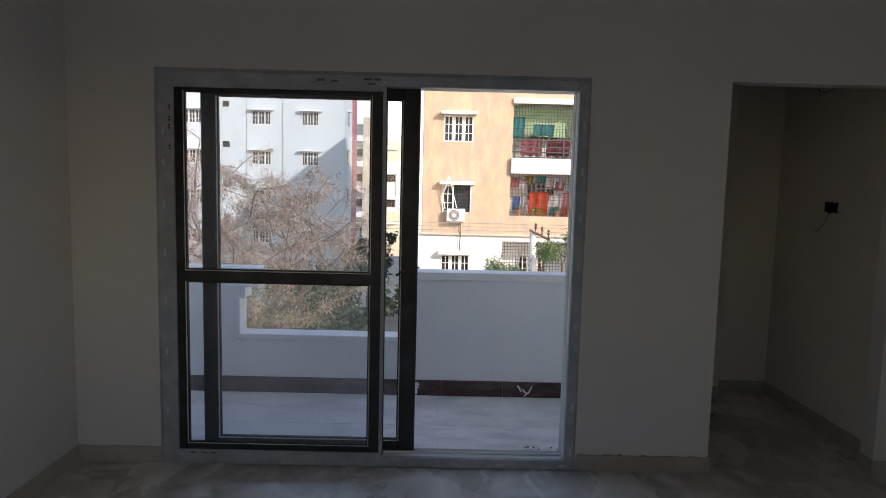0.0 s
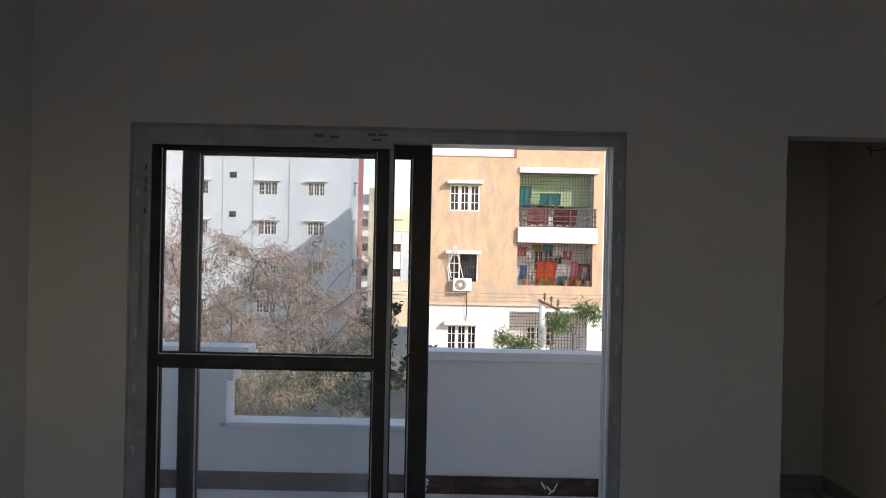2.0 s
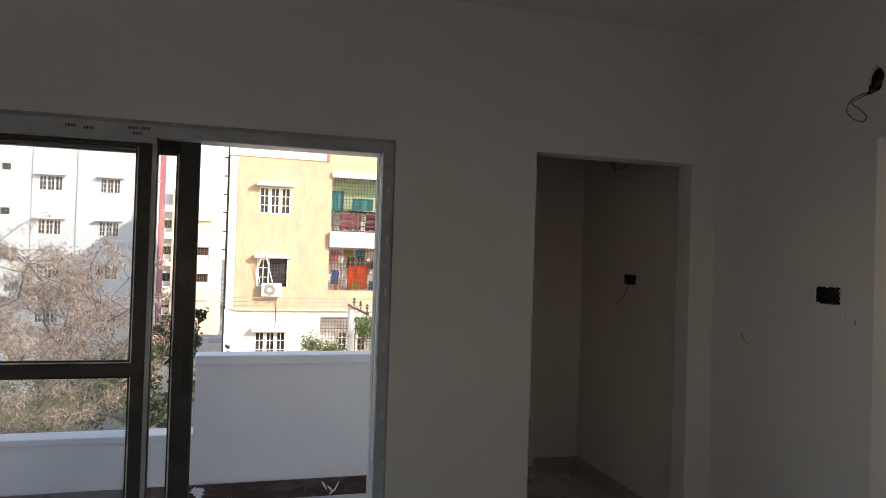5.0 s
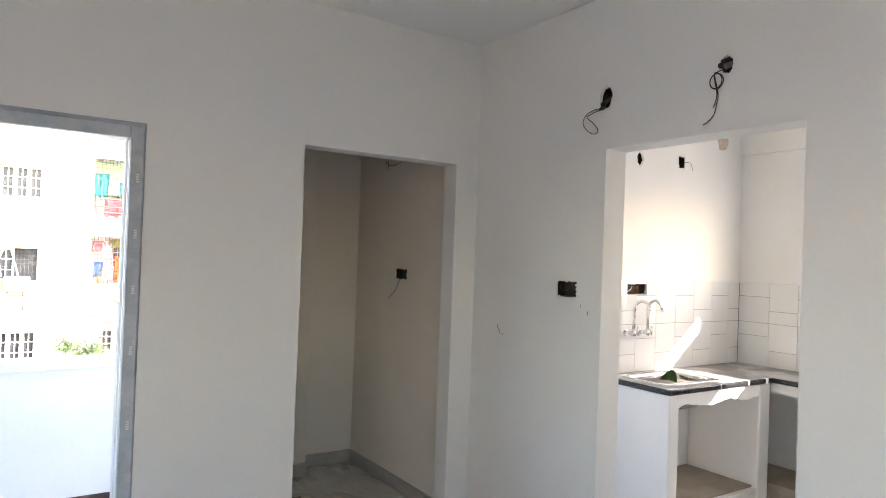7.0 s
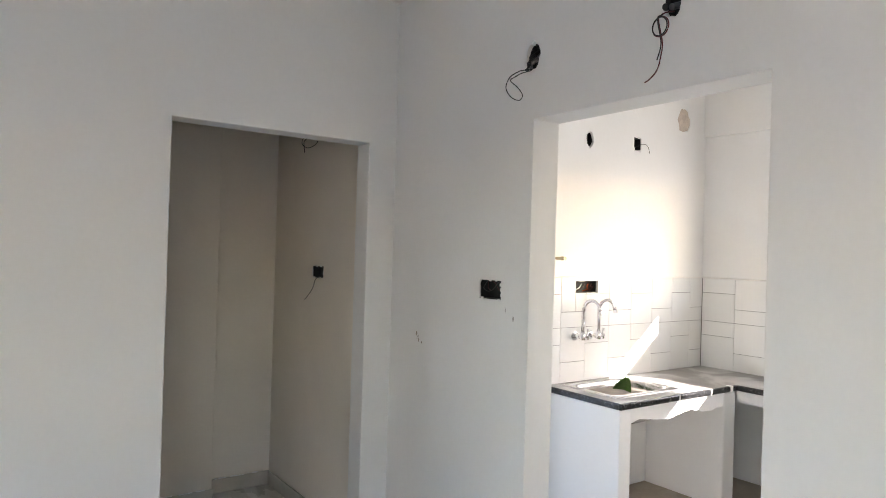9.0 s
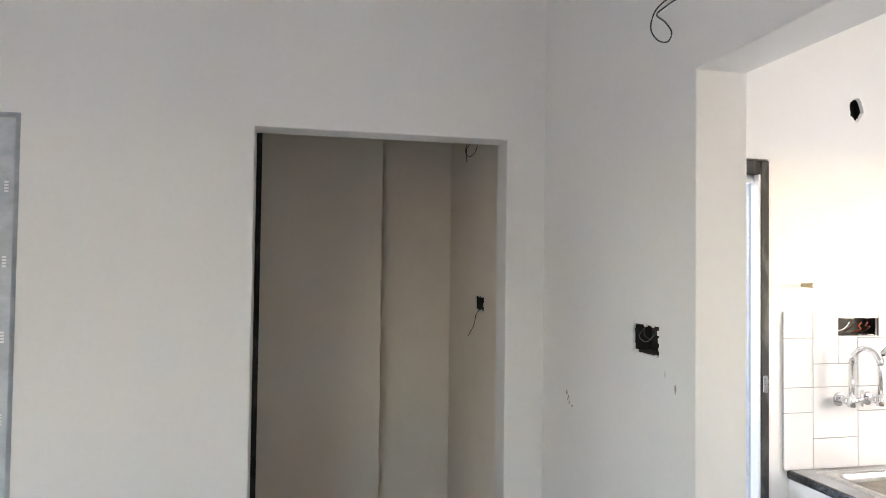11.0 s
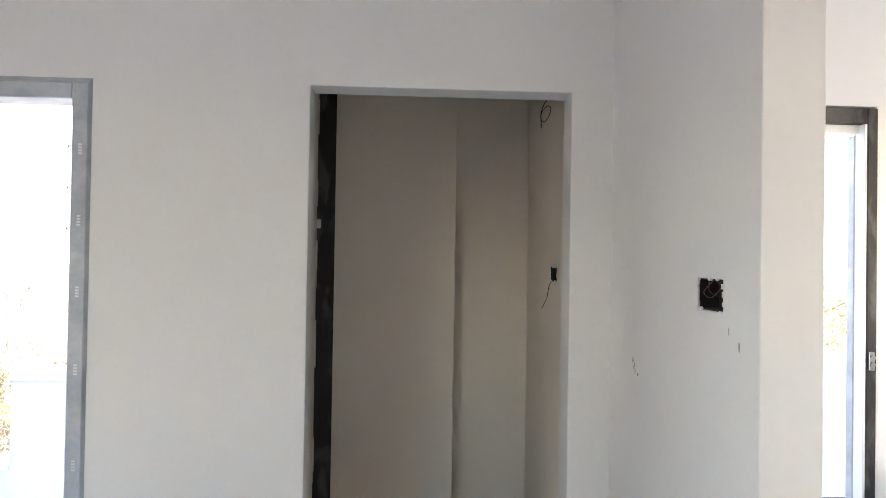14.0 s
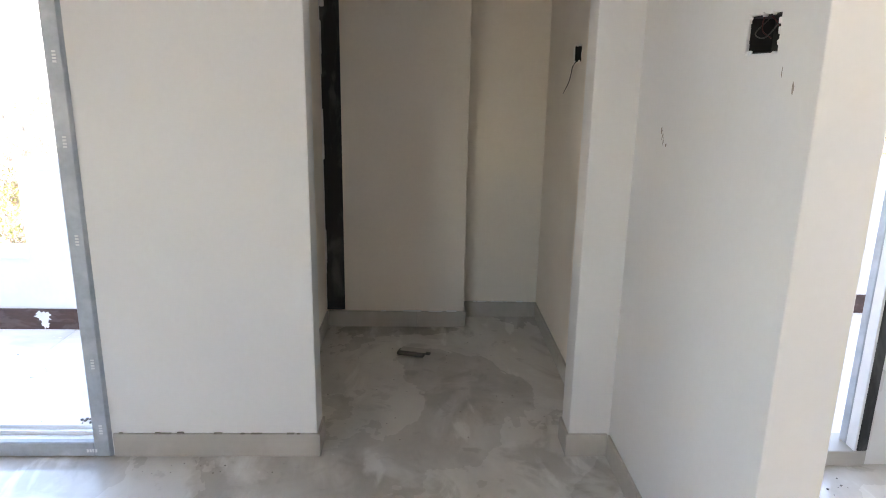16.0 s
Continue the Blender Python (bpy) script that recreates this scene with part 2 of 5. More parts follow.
M_WHITEF = mat("white_facade_paint", (0.78, 0.77, 0.75), 0.85, vary=0.06, scale=0.6, fine=8, bump=0.15, stain=(0.62, 0.6, 0.57), stain_amount=0.35, stain_scale=0.6, stretch=(1, 1, 0.5))
M_BLUEF = mat("pale_blue_facade_paint", (0.58, 0.645, 0.675), 0.85, vary=0.06, scale=0.3, fine=5, bump=0.1, stain=(0.52, 0.56, 0.6), stain_amount=0.4, stain_scale=0.3, stretch=(1, 1, 0.4))
M_PINK = mat("dusty_pink_paint", (0.42, 0.14, 0.16), 0.8, vary=0.1, scale=0.5)
M_CREAM = mat("cream_facade_paint", (0.72, 0.62, 0.46), 0.85, vary=0.06, scale=0.5, fine=6)
M_TAN = mat("tan_facade_paint", (0.52, 0.47, 0.38), 0.85, vary=0.06, scale=0.5, fine=6)
M_DARKWIN = mat("dark_window_void", (0.03, 0.033, 0.037), 0.25, vary=0.3, scale=2, bump=0)
M_FRAMEW = mat("white_window_paint", (0.72, 0.70, 0.66), 0.6, vary=0.08, scale=4)
M_BROWNF = mat("brown_window_paint", (0.16, 0.09, 0.06), 0.6, vary=0.2, scale=4)
M_IRON = mat("dark_iron_grille", (0.07, 0.065, 0.06), 0.6, 0.3, vary=0.3, scale=5)
M_ACW = mat("off_white_metal_casing", (0.74, 0.73, 0.70), 0.45, vary=0.05, scale=3, bump=0.03)
M_CURT = mat("green_shade_net", (0.36, 0.52, 0.32), 0.8, vary=0.15, scale=2, fine=12)
M_GROUND = mat("dusty_ground", (0.33, 0.29, 0.24), 0.95, vary=0.25, scale=0.4, fine=6, bump=0.4, stain=(0.12, 0.13, 0.06), stain_amount=0.7, stain_scale=0.15)
M_CLOTH = [mat("cloth_" + k, c, 0.9, vary=0.25, scale=6, fine=40, bump=0.2) for k, c in
           (("orange", (0.75, 0.10, 0.02)), ("white", (0.7, 0.66, 0.66)), ("teal", (0.03, 0.30, 0.33)), ("blue", (0.08, 0.16, 0.45)),
            ("maroon", (0.25, 0.03, 0.06)), ("pink", (0.6, 0.18, 0.22)), ("olive", (0.35, 0.28, 0.05)))]
M_TERRA = mat("terracotta", (0.42, 0.2, 0.1), 0.85, vary=0.15, scale=6)


# ---- building helpers ----
def mesh_of(name, bm, material):
    me = bpy.data.meshes.new(name)
    bmesh.ops.recalc_face_normals(bm, faces=bm.faces)
    bm.to_mesh(me)
    bm.free()
    me.materials.append(material)
    return me


def part(name, bm, material, parent=None, label="", smooth=False):
    ob = new(name, mesh_of(name, bm, material))
    if smooth:
        ob.data.shade_smooth()
    if parent:
        ob.parent = parent
        ob.matrix_parent_inverse = world_of(parent).inverted()
    return tagged(ob, label) if label else ob


def world_of(ob):
    return world_of(ob.parent) @ ob.matrix_parent_inverse @ ob.matrix_basis if ob.parent else ob.matrix_basis.copy()


def thing(name, label, category, at=(0, 0, 0), group="", kind=""):
    ob = new(name)
    ob.empty_display_size = 0.1
    ob.location = at
    return tagged(ob, label, category, group, kind)


def put(bm, x0, x1, y0, y1, z0, z1, bevel=0.0, seg=1):
    """Add a box, with worn edges if bevel is given."""
    b = bmesh.new()
    bmesh.ops.create_cube(b, size=1)
    for v in b.verts:
        v.co = Vector(((x0 + x1) / 2 + v.co.x * (x1 - x0), (y0 + y1) / 2 + v.co.y * (y1 - y0), (z0 + z1) / 2 + v.co.z * (z1 - z0)))
    if bevel:
        bmesh.ops.bevel(b, geom=b.edges[:], offset=bevel, segments=seg, affect="EDGES", profile=0.5)
    me = bpy.data.meshes.new("tmp")
    b.to_mesh(me)
    b.free()
    bm.from_mesh(me)
    bpy.data.meshes.remove(me)
    return bm


def block(x0, x1, y0, y1, z0, z1, bevel=0.0, seg=1):
    return put(bmesh.new(), x0, x1, y0, y1, z0, z1, bevel, seg)


def tube(points, radius, sides=6, end=None):
    """A swept round bar through points, tapering to end."""
    bm = bmesh.new()
    pts = [Vector(p) for p in points]
    end = radius if end is None else end
    rings = []
    for i, p in enumerate(pts):
        d = (pts[min(i + 1, len(pts) - 1)] - pts[max(i - 1, 0)]).normalized()
        side = d.orthogonal().normalized() if abs(d.z) > 0.9 else d.cross(Vector((0, 0, 1))).normalized()
        up = d.cross(side)
        r = radius + (end - radius) * i / max(1, len(pts) - 1)
        rings.append([bm.verts.new(p + (side * math.cos(a) + up * math.sin(a)) * r) for a in (2 * math.pi * k / sides for k in range(sides))])
    for a, b in zip(rings, rings[1:]):
        for k in range(sides):
            bm.faces.new((a[k], a[(k + 1) % sides], b[(k + 1) % sides], b[k]))
    bm.faces.new(rings[0])
    bm.faces.new(rings[-1])
    return bm


def join(*bms):
    out = bmesh.new()
    for b in bms:
        me = bpy.data.meshes.new("tmp")
        b.to_mesh(me)
        b.free()
        out.from_mesh(me)
        bpy.data.meshes.remove(me)
    return out


def smooth_line(points, steps=8):
    """Catmull-Rom points through a few."""
    p = [Vector(q) for q in points]
    p = [2 * p[0] - p[1]] + p + [2 * p[-1] - p[-2]]
    out = []
    for i in range(1, len(p) - 2):
        for s in range(steps):
            t = s / steps
            out.append(0.5 * (2 * p[i] + (p[i + 1] - p[i - 1]) * t + (2 * p[i - 1] - 5 * p[i] + 4 * p[i + 1] - p[i + 2]) * t * t
                              + (3 * p[i] - p[i - 1] - 3 * p[i + 1] + p[i + 2]) * t ** 3))
    return out + [p[-2]]


def wall(name, across, d0, d1, u0, u1, z0, z1, holes=(), material=None, label="", bevel=0.006, kind="structure", parent=None):
    """A wall with real openings. across: the axis of its thickness, from d0 to d1; u runs along it. holes: (u0, u1, z0, z1)."""
    us = sorted({u0, u1, *(c for h in holes for c in h[:2] if u0 < c < u1)})
    zs = sorted({z0, z1, *(c for h in holes for c in h[2:] if z0 < c < z1)})
    bm, seen = bmesh.new(), {}

    def v(d, u, z):
        key = (round(d, 4), round(u, 4), round(z, 4))
        if key not in seen:
            seen[key] = bm.verts.new((d, u, z) if across == "x" else (u, d, z))
        return seen[key]

    def solid(i, j):
        if not (0 <= i < len(us) - 1 and 0 <= j < len(zs) - 1):
            return False
        u, z = (us[i] + us[i + 1]) / 2, (zs[j] + zs[j + 1]) / 2
        return not any(a < u < b and c < z < e for a, b, c, e in holes)

    for i in range(len(us) - 1):
        for j in range(len(zs) - 1):
            if not solid(i, j):
                continue
            a, b, c, e = us[i], us[i + 1], zs[j], zs[j + 1]
            for d in (d0, d1):
                bm.faces.new((v(d, a, c), v(d, b, c), v(d, b, e), v(d, a, e)))
            for di, dj, p, q in ((-1, 0, (a, c), (a, e)), (1, 0, (b, c), (b, e)), (0, -1, (a, c), (b, c)), (0, 1, (a, e), (b, e))):
                if not solid(i + di, j + dj):
                    bm.faces.new((v(d0, *p), v(d0, *q), v(d1, *q), v(d1, *p)))
    ob = part(name, bm, material or M_WALL, parent)
    if bevel:
        mod = ob.modifiers.new("worn_edges", "BEVEL")
        mod.width, mod.segments, mod.limit_method, mod.angle_limit = bevel, 2, "ANGLE", radians(40)
    return tagged(ob, label, kind=kind) if kind else ob


# ---- the flat: walls, floors, ceilings ----
XE, XW, YS, TOP = 2.56, -1.925, -5.3, 2.81          # living room: east, west and south faces, ceiling
KN, KE, KS = -0.06, 5.10, -3.2                     # kitchen: north, east and south faces
WB, NR, NB = 1.352, 2.528, 1.458                     # recess: left, right and back faces
PY = 1.255                                          # balcony parapet's inner face
BZ = -0.012                                         # balcony floor
SD = (-1.460, 0.764, 2.086)                           # sliding door: left, right, top
BOX1 = (-0.828, -0.694, 1.398, 1.474)
HOLE_A, HOLE_B = (-1.018, -0.936, 2.272, 2.392), (-1.622, -1.556, 2.312, 2.388)

wall("wall_north", "y", 0.0, 0.12, XW - 0.15, NR + 0.14, -0.1, TOP + 0.1, [(SD[0] + 0.012, SD[1] - 0.012, -0.2, SD[2] - 0.012), (1.5, 2.411, -0.2, 2.10)],
     label="off-white primed plaster wall with two openings", bevel=0.004)
wall("wall_east", "x", XE, XE + 0.135, YS, 0.11, -0.1, TOP + 0.1, [(-1.90, -0.990, -0.2, 2.092), BOX1, HOLE_A, HOLE_B],
     label="off-white primed plaster wall with open kitchen doorway", bevel=0.003)
# window openings west and south are invented, out of view, to light the room
wall("wall_west", "x", XW - 0.15, XW, YS, 0.11, -0.1, TOP + 0.1, [(-4.7, -3.7, 1.0, 2.1)], label="off-white primed plaster wall")
wall("wall_south", "y", YS - 0.15, YS, XW - 0.15, KE + 0.15, -0.1, TOP + 0.1, [(-1.2, 0.05, 0.9, 2.1)], label="off-white primed plaster wall")
part("ceiling", join(block(XW - 0.15, KE + 0.15, YS - 0.15, 0.12, TOP, TOP + 0.14), block(WB - 0.12, NR + 0.14, 0.12, 1.58, TOP, TOP + 0.14)), M_CEIL)
tagged(bpy.data.objects["ceiling"], "smooth off-white putty ceiling", kind="structure")
part("floor", join(block(XW - 0.15, XE + 0.136, YS - 0.15, 0.12, -0.14, 0.0), block(WB - 0.05, NR + 0.05, 0.12, 1.5, -0.14, 0.0)), M_FLOOR)
tagged(bpy.data.objects["floor"], "grey tiled floor smeared with cement dust", kind="structure")
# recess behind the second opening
wall("wall_recess_west", "x", WB - 0.12, WB, 0.118, 1.58, -0.1, TOP, material=M_RECESS, label="plain plastered side wall, tinted cream for its warm light", bevel=0)
wall("wall_recess_east", "x", NR, NR + 0.14, 0.118, 1.58, -0.1, TOP, [(0.712, 0.866, 1.410, 1.480)], material=M_RECESS, label="plain plastered side wall with a box cut out, tinted cream for its warm light", bevel=0)
wall("wall_recess_north", "y", NB, NB + 0.12, WB - 0.12, NR + 0.14, -0.1, TOP, material=M_RECESS, label="plain plastered back wall, tinted cream for its warm light", bevel=0)
part("pilaster", block(1.452, 2.101, 1.292, NB + 0.01, -0.01, TOP, 0.002), M_RECESS)
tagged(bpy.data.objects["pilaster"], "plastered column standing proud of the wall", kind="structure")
# kitchen
KH1, KH2, KH3, KBOX = (3.86, 3.94, 2.24, 2.35), (4.315, 4.385, 2.275, 2.36), (4.765, 4.915, 2.455, 2.62), (3.80, 3.995, 1.363, 1.435)
wall("wall_kitchen_north", "y", KN, 0.06, XE + 0.13, KE + 0.15, -0.1, TOP + 0.1, [(2.75, 3.48, -0.2, 2.067), KH1, KH2, KH3, KBOX],
     material=M_KWALL, label="white plastered kitchen wall with a door to the utility", bevel=0.004)
wall("wall_kitchen_east", "x", KE, KE + 0.15, KS, 0.05, -0.1, TOP + 0.1, [(-2.15, -0.655, 1.355, 2.1)], material=M_KWALL, label="white plastered kitchen wall", bevel=0)
# unseen south opening, added only to bring bounce light into the kitchen
wall("wall_kitchen_south", "y", KS - 0.12, KS, XE + 0.13, KE + 0.15, -0.1, TOP + 0.1, [(2.85, 3.5, 0.9, 2.1)], material=M_KWALL, label="white plastered kitchen wall", bevel=0)
part("beam", block(KE - 0.02, KE + 0.01, KS, KN + 0.01, 2.45, TOP + 0.01, 0.004), M_KWALL)
tagged(bpy.data.objects["beam"], "shallow plastered beam along the wall head", kind="structure")
# added unseen slab, black so the sunlit sill throws no warm pool upward
part("sill_bounce_stop", block(KE - 0.01, KE + 0.16, -2.15, -0.655, 1.356, 1.374, 0.004), M_BOXBLACK)
tagged(bpy.data.objects["sill_bounce_stop"], "unseen matt black slab on the sill, stops sun bounce", kind="structure")
part("floor_kitchen", block(XE + 0.135, KE + 0.15, KS, 0.06, -0.14, 0.0), M_FLOOR)
tagged(bpy.data.objects["floor_kitchen"], "pale dusty kitchen floor", kind="structure")
# unseen slab, its depth set to shape the sun patch on the tiles
part("sunshade", block(KE + 0.15, KE + 0.15 + 0.52, -2.9, -0.4, 2.1, 2.18), M_CONC)
tagged(bpy.data.objects["sunshade"], "unseen concrete slab over a window, trims the sun patch", kind="structure")
# balcony and utility
part("wall_balcony_west", block(-2.35, -2.2, 0.12, PY + 0.15, -0.3, 0.89), M_PARAPET)
tagged(bpy.data.objects["wall_balcony_west"], "white painted low balcony end wall", kind="structure")
part("wall_outer_west", block(-2.35, XW - 0.14, -0.03, 0.12, -0.3, TOP), M_PARAPET)
tagged(bpy.data.objects["wall_outer_west"], "white painted outer wall", kind="structure")
part("floor_balcony", block(-2.35, WB - 0.1, 0.11, PY + 0.16, -0.2, BZ - 0.0025), M_GROUT)
tagged(bpy.data.objects["floor_balcony"], "grey tiled balcony floor with pale joints", kind="structure")
part("floor_utility", block(NR + 0.13, KE + 0.15, 0.055, 1.75, -0.2, BZ), M_BFLOOR)
tagged(bpy.data.objects["floor_utility"], "grey tiled utility floor", kind="structure")
part("wall_utility_east", block(KE + 0.0, KE + 0.15, 0.06, 1.75, -0.2, TOP), M_PARAPET)
tagged(bpy.data.objects["wall_utility_east"], "white painted utility end wall", kind="structure")
part("parapet_utility", block(NR + 0.13, KE, 1.60, 1.75, -0.2, 0.92, 0.01, 2), M_PARAPET)
tagged(bpy.data.objects["parapet_utility"], "white painted utility parapet", kind="structure")

# parapet with a stepped low middle
parapet = wall("parapet", "y", PY, PY + 0.15, -2.2, WB - 0.12, BZ - 0.1, 0.885, [(-1.45, -0.19, 0.408, 0.69), (-1.405, -0.19, 0.69, 0.77), (-1.285, -0.19, 0.77, 1.0)], M_PARAPET,
               "white painted balcony parapet with a stepped low middle", 0)
for x0, x1, z0, z1 in ((-2.2, -1.28, 0.842, 0.90), (-0.195, WB - 0.12, 0.842, 0.90), (-1.455, -0.19, 0.380, 0.420), (-1.46, -1.415, 0.39, 0.692), (-1.415, -1.375, 0.68, 0.775), (-1.395, -1.265, 0.76, 0.865)):
    part("coping", block(x0, x1, PY - 0.012, PY + 0.162, z0, z1, 0.006, 2), M_COPING, parapet)

# the rest of the block of flats, above and below, unseen from inside
shell = thing("apartment_block", "plain block of flats around this flat", "building", (1.4, -2, -8.5))
for nm, b in (("roof", block(-2.4, KE + 0.15, YS - 0.2, 0.12, TOP + 0.141, TOP + 0.4)), ("lower_storey", block(-2.6, KE + 0.15, YS - 0.2, 1.75, -8.5, -0.21)),
              ("side_wall", block(-2.9, XW - 0.16, YS - 0.2, -5.1, -0.2, TOP + 0.14))):
    part(nm, b, M_CREAM, shell)


# ---- sliding door to the balcony ----
def bars_print(parent, spots, across="y", d=0.0, material=None, w=0.012, h=0.034):
    """Unreadable print as a few small plain bars, upright or flat."""
    for u, z, tall in spots:
        bm = bmesh.new()
        for k in range(4):
            du, dz = (0, (k - 1.5) * h / 3.4) if tall else ((k - 1.5) * h / 3.4, 0)
            su, sz = (w / 2, h / 11) if tall else (h / 11, w / 2)
            if across == "y":
                put(bm, u + du - su, u + du + su, d - 0.0008, d + 0.0004, z + dz - sz, z + dz + sz)
            else:
                put(bm, d - 0.0004, d + 0.0008, u + du - su, u + du + su, z + dz - sz, z + dz + sz)
        part("print", bm, material or M_PRINT, parent, "worn pale print on the film" if material is None else "black marker scribble")


def frame_ring(x0, x1, z0, z1, w, y0, y1, bevel=0.004, bottom=None):
    """Four mitre-like lengths of a frame as separate boxes: left, right, head, sill."""
    b = w if bottom is None else bottom
    return [("jamb", block(x0, x0 + w, y0, y1, z0, z1, bevel)), ("jamb", block(x1 - w, x1, y0, y1, z0, z1, bevel)),
            ("head", block(x0 + w, x1 - w, y0 + 0.001, y1, z1 - w, z1, bevel)), ("sill", block(x0 + w, x1 - w, y0 + 0.001, y1, z0, z0 + b, bevel))]


door = thing("sliding_door", "half-open grey uPVC sliding door with film still on", "sliding door", (-0.3, 0.04, 0))
X0, X1, ZT = SD
for nm, b in frame_ring(X0, X1, 0.001, ZT, 0.056, -0.012, 0.118):
    jb = part(nm, b, M_FILM, door, "grey film-covered frame member")
for dy in (0.045, 0.088):
    part("track", block(X0 + 0.056, X1 - 0.056, dy - 0.004, dy + 0.004, 0.056, 0.072), M_UPVC, door, "raised white sliding track")
    part("track", block(X1 - 0.066, X1 - 0.0555, dy - 0.004, dy + 0.004, 0.06, ZT - 0.06), M_UPVC, door, "white channel lip")
part("channel", block(X1 - 0.0585, X1 - 0.0555, 0.012, 0.114, 0.06, ZT - 0.06), M_UPVC, door, "white inner face of the jamb")
part("channel", block(X0 + 0.06, X1 - 0.06, 0.012, 0.116, 0.056, 0.0585), M_UPVC, door, "white sill face")
bars_print(door, [(X1 - 0.024, z, True) for z in (0.11, 0.36, 0.80, 1.12, 1.38, 1.62, 1.86)] + [(X0 + 0.03, z, True) for z in (0.3, 0.62, 0.9, 1.15, 1.4, 1.62, 1.78)]
           + [(x, 0.026, False) for x in (0.12, 0.36, 0.70)], d=-0.0142)
bars_print(door, [(-0.62, ZT - 0.03, False), (-0.55, ZT - 0.035, False), (-0.38, ZT - 0.022, False), (-0.33, ZT - 0.022, False), (-0.36, ZT - 0.045, False)], d=-0.0142, material=M_INK)


def sash(x0, x1, y0, y1, w, glass, mid, wl, rail):
    z0, z1 = 0.058, ZT - 0.05
    s = part("sash", block(x0, x0 + wl, y0, y1, z0, z1, 0.005), M_SASH, door, "grey framed sliding sash")
    for nm, b in (("stile", block(x1 - w, x1, y0, y1, z0, z1, 0.005)), ("rail", block(x0 + wl, x1 - w, y0 + 0.001, y1 - 0.001, z1 - rail, z1, 0.004)),
                  ("rail", block(x0 + wl, x1 - w, y0 + 0.001, y1 - 0.001, z0, z0 + rail, 0.004))):
        part(nm, b, M_SASH, s)
    if mid:
        part("rail", block(x0 - 0.03, x1 - w * 0.3, y0 - 0.004, y1 - 0.002, 0.996, 1.053, 0.004), M_SASH, s, "grey middle rail")
    c = (y0 + y1) / 2
    for zz0, zz1 in (((z0 + rail - 0.002, 0.996), (1.053, z1 - rail)) if mid else ((z0 + rail, z1 - rail),)):
        g = 0.007
        for b in (block(x0 + wl - 0.002, x0 + wl + 0.005, c - 0.013, c + 0.013, zz0, zz1), block(x1 - w - 0.005, x1 - w + 0.002, c - 0.013, c + 0.013, zz0, zz1),
                  block(x0 + wl, x1 - w, c - 0.0125, c + 0.013, zz0 - 0.002, zz0 + 0.005)):
            part("glazing_bead", b, M_UPVC, s, "thin white glazing bead")
        for b in (block(x0 + wl + 0.005, x0 + wl + 0.005 + g, c - 0.01, c + 0.01, zz0, zz1), block(x1 - w - 0.005 - g, x1 - w - 0.005, c - 0.01, c + 0.01, zz0, zz1),
                  block(x0 + wl + 0.012, x1 - w - 0.012, c - 0.0095, c + 0.01, zz0 + 0.005, zz0 + 0.005 + g), block(x0 + wl + 0.012, x1 - w - 0.012, c - 0.0095, c + 0.01, zz1 - g, zz1)):
            part("gasket", b, M_RUBBER, s, "black rubber gasket")
        p = part("pane", block(x0 + wl, x1 - w, c - 0.002, c + 0.002, zz0, zz1), glass, s, "slightly dusty glass pane" if mid else "clear glass pane")
        p.visible_shadow = False
    return s


s1 = sash(-1.388, -0.278, 0.004, 0.040, 0.078, M_MESH, True, 0.052, 0.048)
# lighter film faces; the narrow right-hand strip paints a highlight on the stile
for nm, b in (("film_face", block(-1.416, -1.376, -0.012, 0.0035, 0.052, 2.046, 0.003)), ("film_face", block(-1.376, -0.284, -0.0115, 0.0035, 2.004, 2.046, 0.003)),
              ("film_face", block(-1.376, -0.284, -0.0115, 0.0035, 0.052, 0.078, 0.003)), ("film_face", block(-0.300, -0.282, -0.012, 0.0035, 0.079, 2.003, 0.003))):
    part(nm, b, M_FILM, s1, "grey film-covered outer face")
bars_print(s1, [(-1.396, z, True) for z in (1.90, 1.84, 1.80, 1.70)] + [(x, 0.064, False) for x in (-1.30, -1.24, -1.19)], d=-0.0142, material=M_INK, w=0.009, h=0.026)


def seal(x0, x1, z0, z1, w, y0, y1):
    """The sloped outer edge of the frame, from the wall out to its face: left, right and head."""
    out = []
    for a, b, c, d in (((x0 - w, z0), (x0, z0), (x0, z1), (x0 - w, z1 + w)), ((x1 + w * 0.4, z0), (x1, z0), (x1, z1), (x1 + w * 0.4, z1 + w)), ((x0 - w, z1 + w), (x0, z1), (x1, z1), (x1 + w * 0.4, z1 + w))):
        bm = bmesh.new()
        v = [bm.verts.new((p[0], y0, p[1])) for p in (a, b, c, d)] + [bm.verts.new((p[0], y1, p[1])) for p in (b, c)]
        bm.faces.new((v[0], v[3], v[5], v[4]))
        bm.faces.new((v[4], v[5], v[2], v[1]))
        bm.faces.new((v[0], v[4], v[1]))
        bm.faces.new((v[3], v[2], v[5]))
        bm.faces.new((v[0], v[1], v[2], v[3]))
        out.append(bm)
    return out


for b in seal(X0, X1, 0.002, ZT, 0.016, -0.0005, -0.0115):
    part("seal", b, M_FILM, door, "grey sloped edge of the frame")
s2 = sash(-1.262, -0.109, 0.056, 0.090, 0.088, M_GLASS, False, 0.080, 0.062)
hb = join(block(-0.196, -0.172, 0.044, 0.057, 0.98, 1.15, 0.003), tube([(-0.184, 0.046, 1.075), (-0.184, 0.02, 1.075), (-0.191, 0.012, 1.073), (-0.221, 0.010, 1.05)], 0.007))
part("handle", hb, M_SASH, s2, "small grey lever handle")
part("keep", block(-0.155, -0.123, 0.050, 0.0565, 0.90, 1.10, 0.002), M_RUBBER, s2, "dark lock plate")
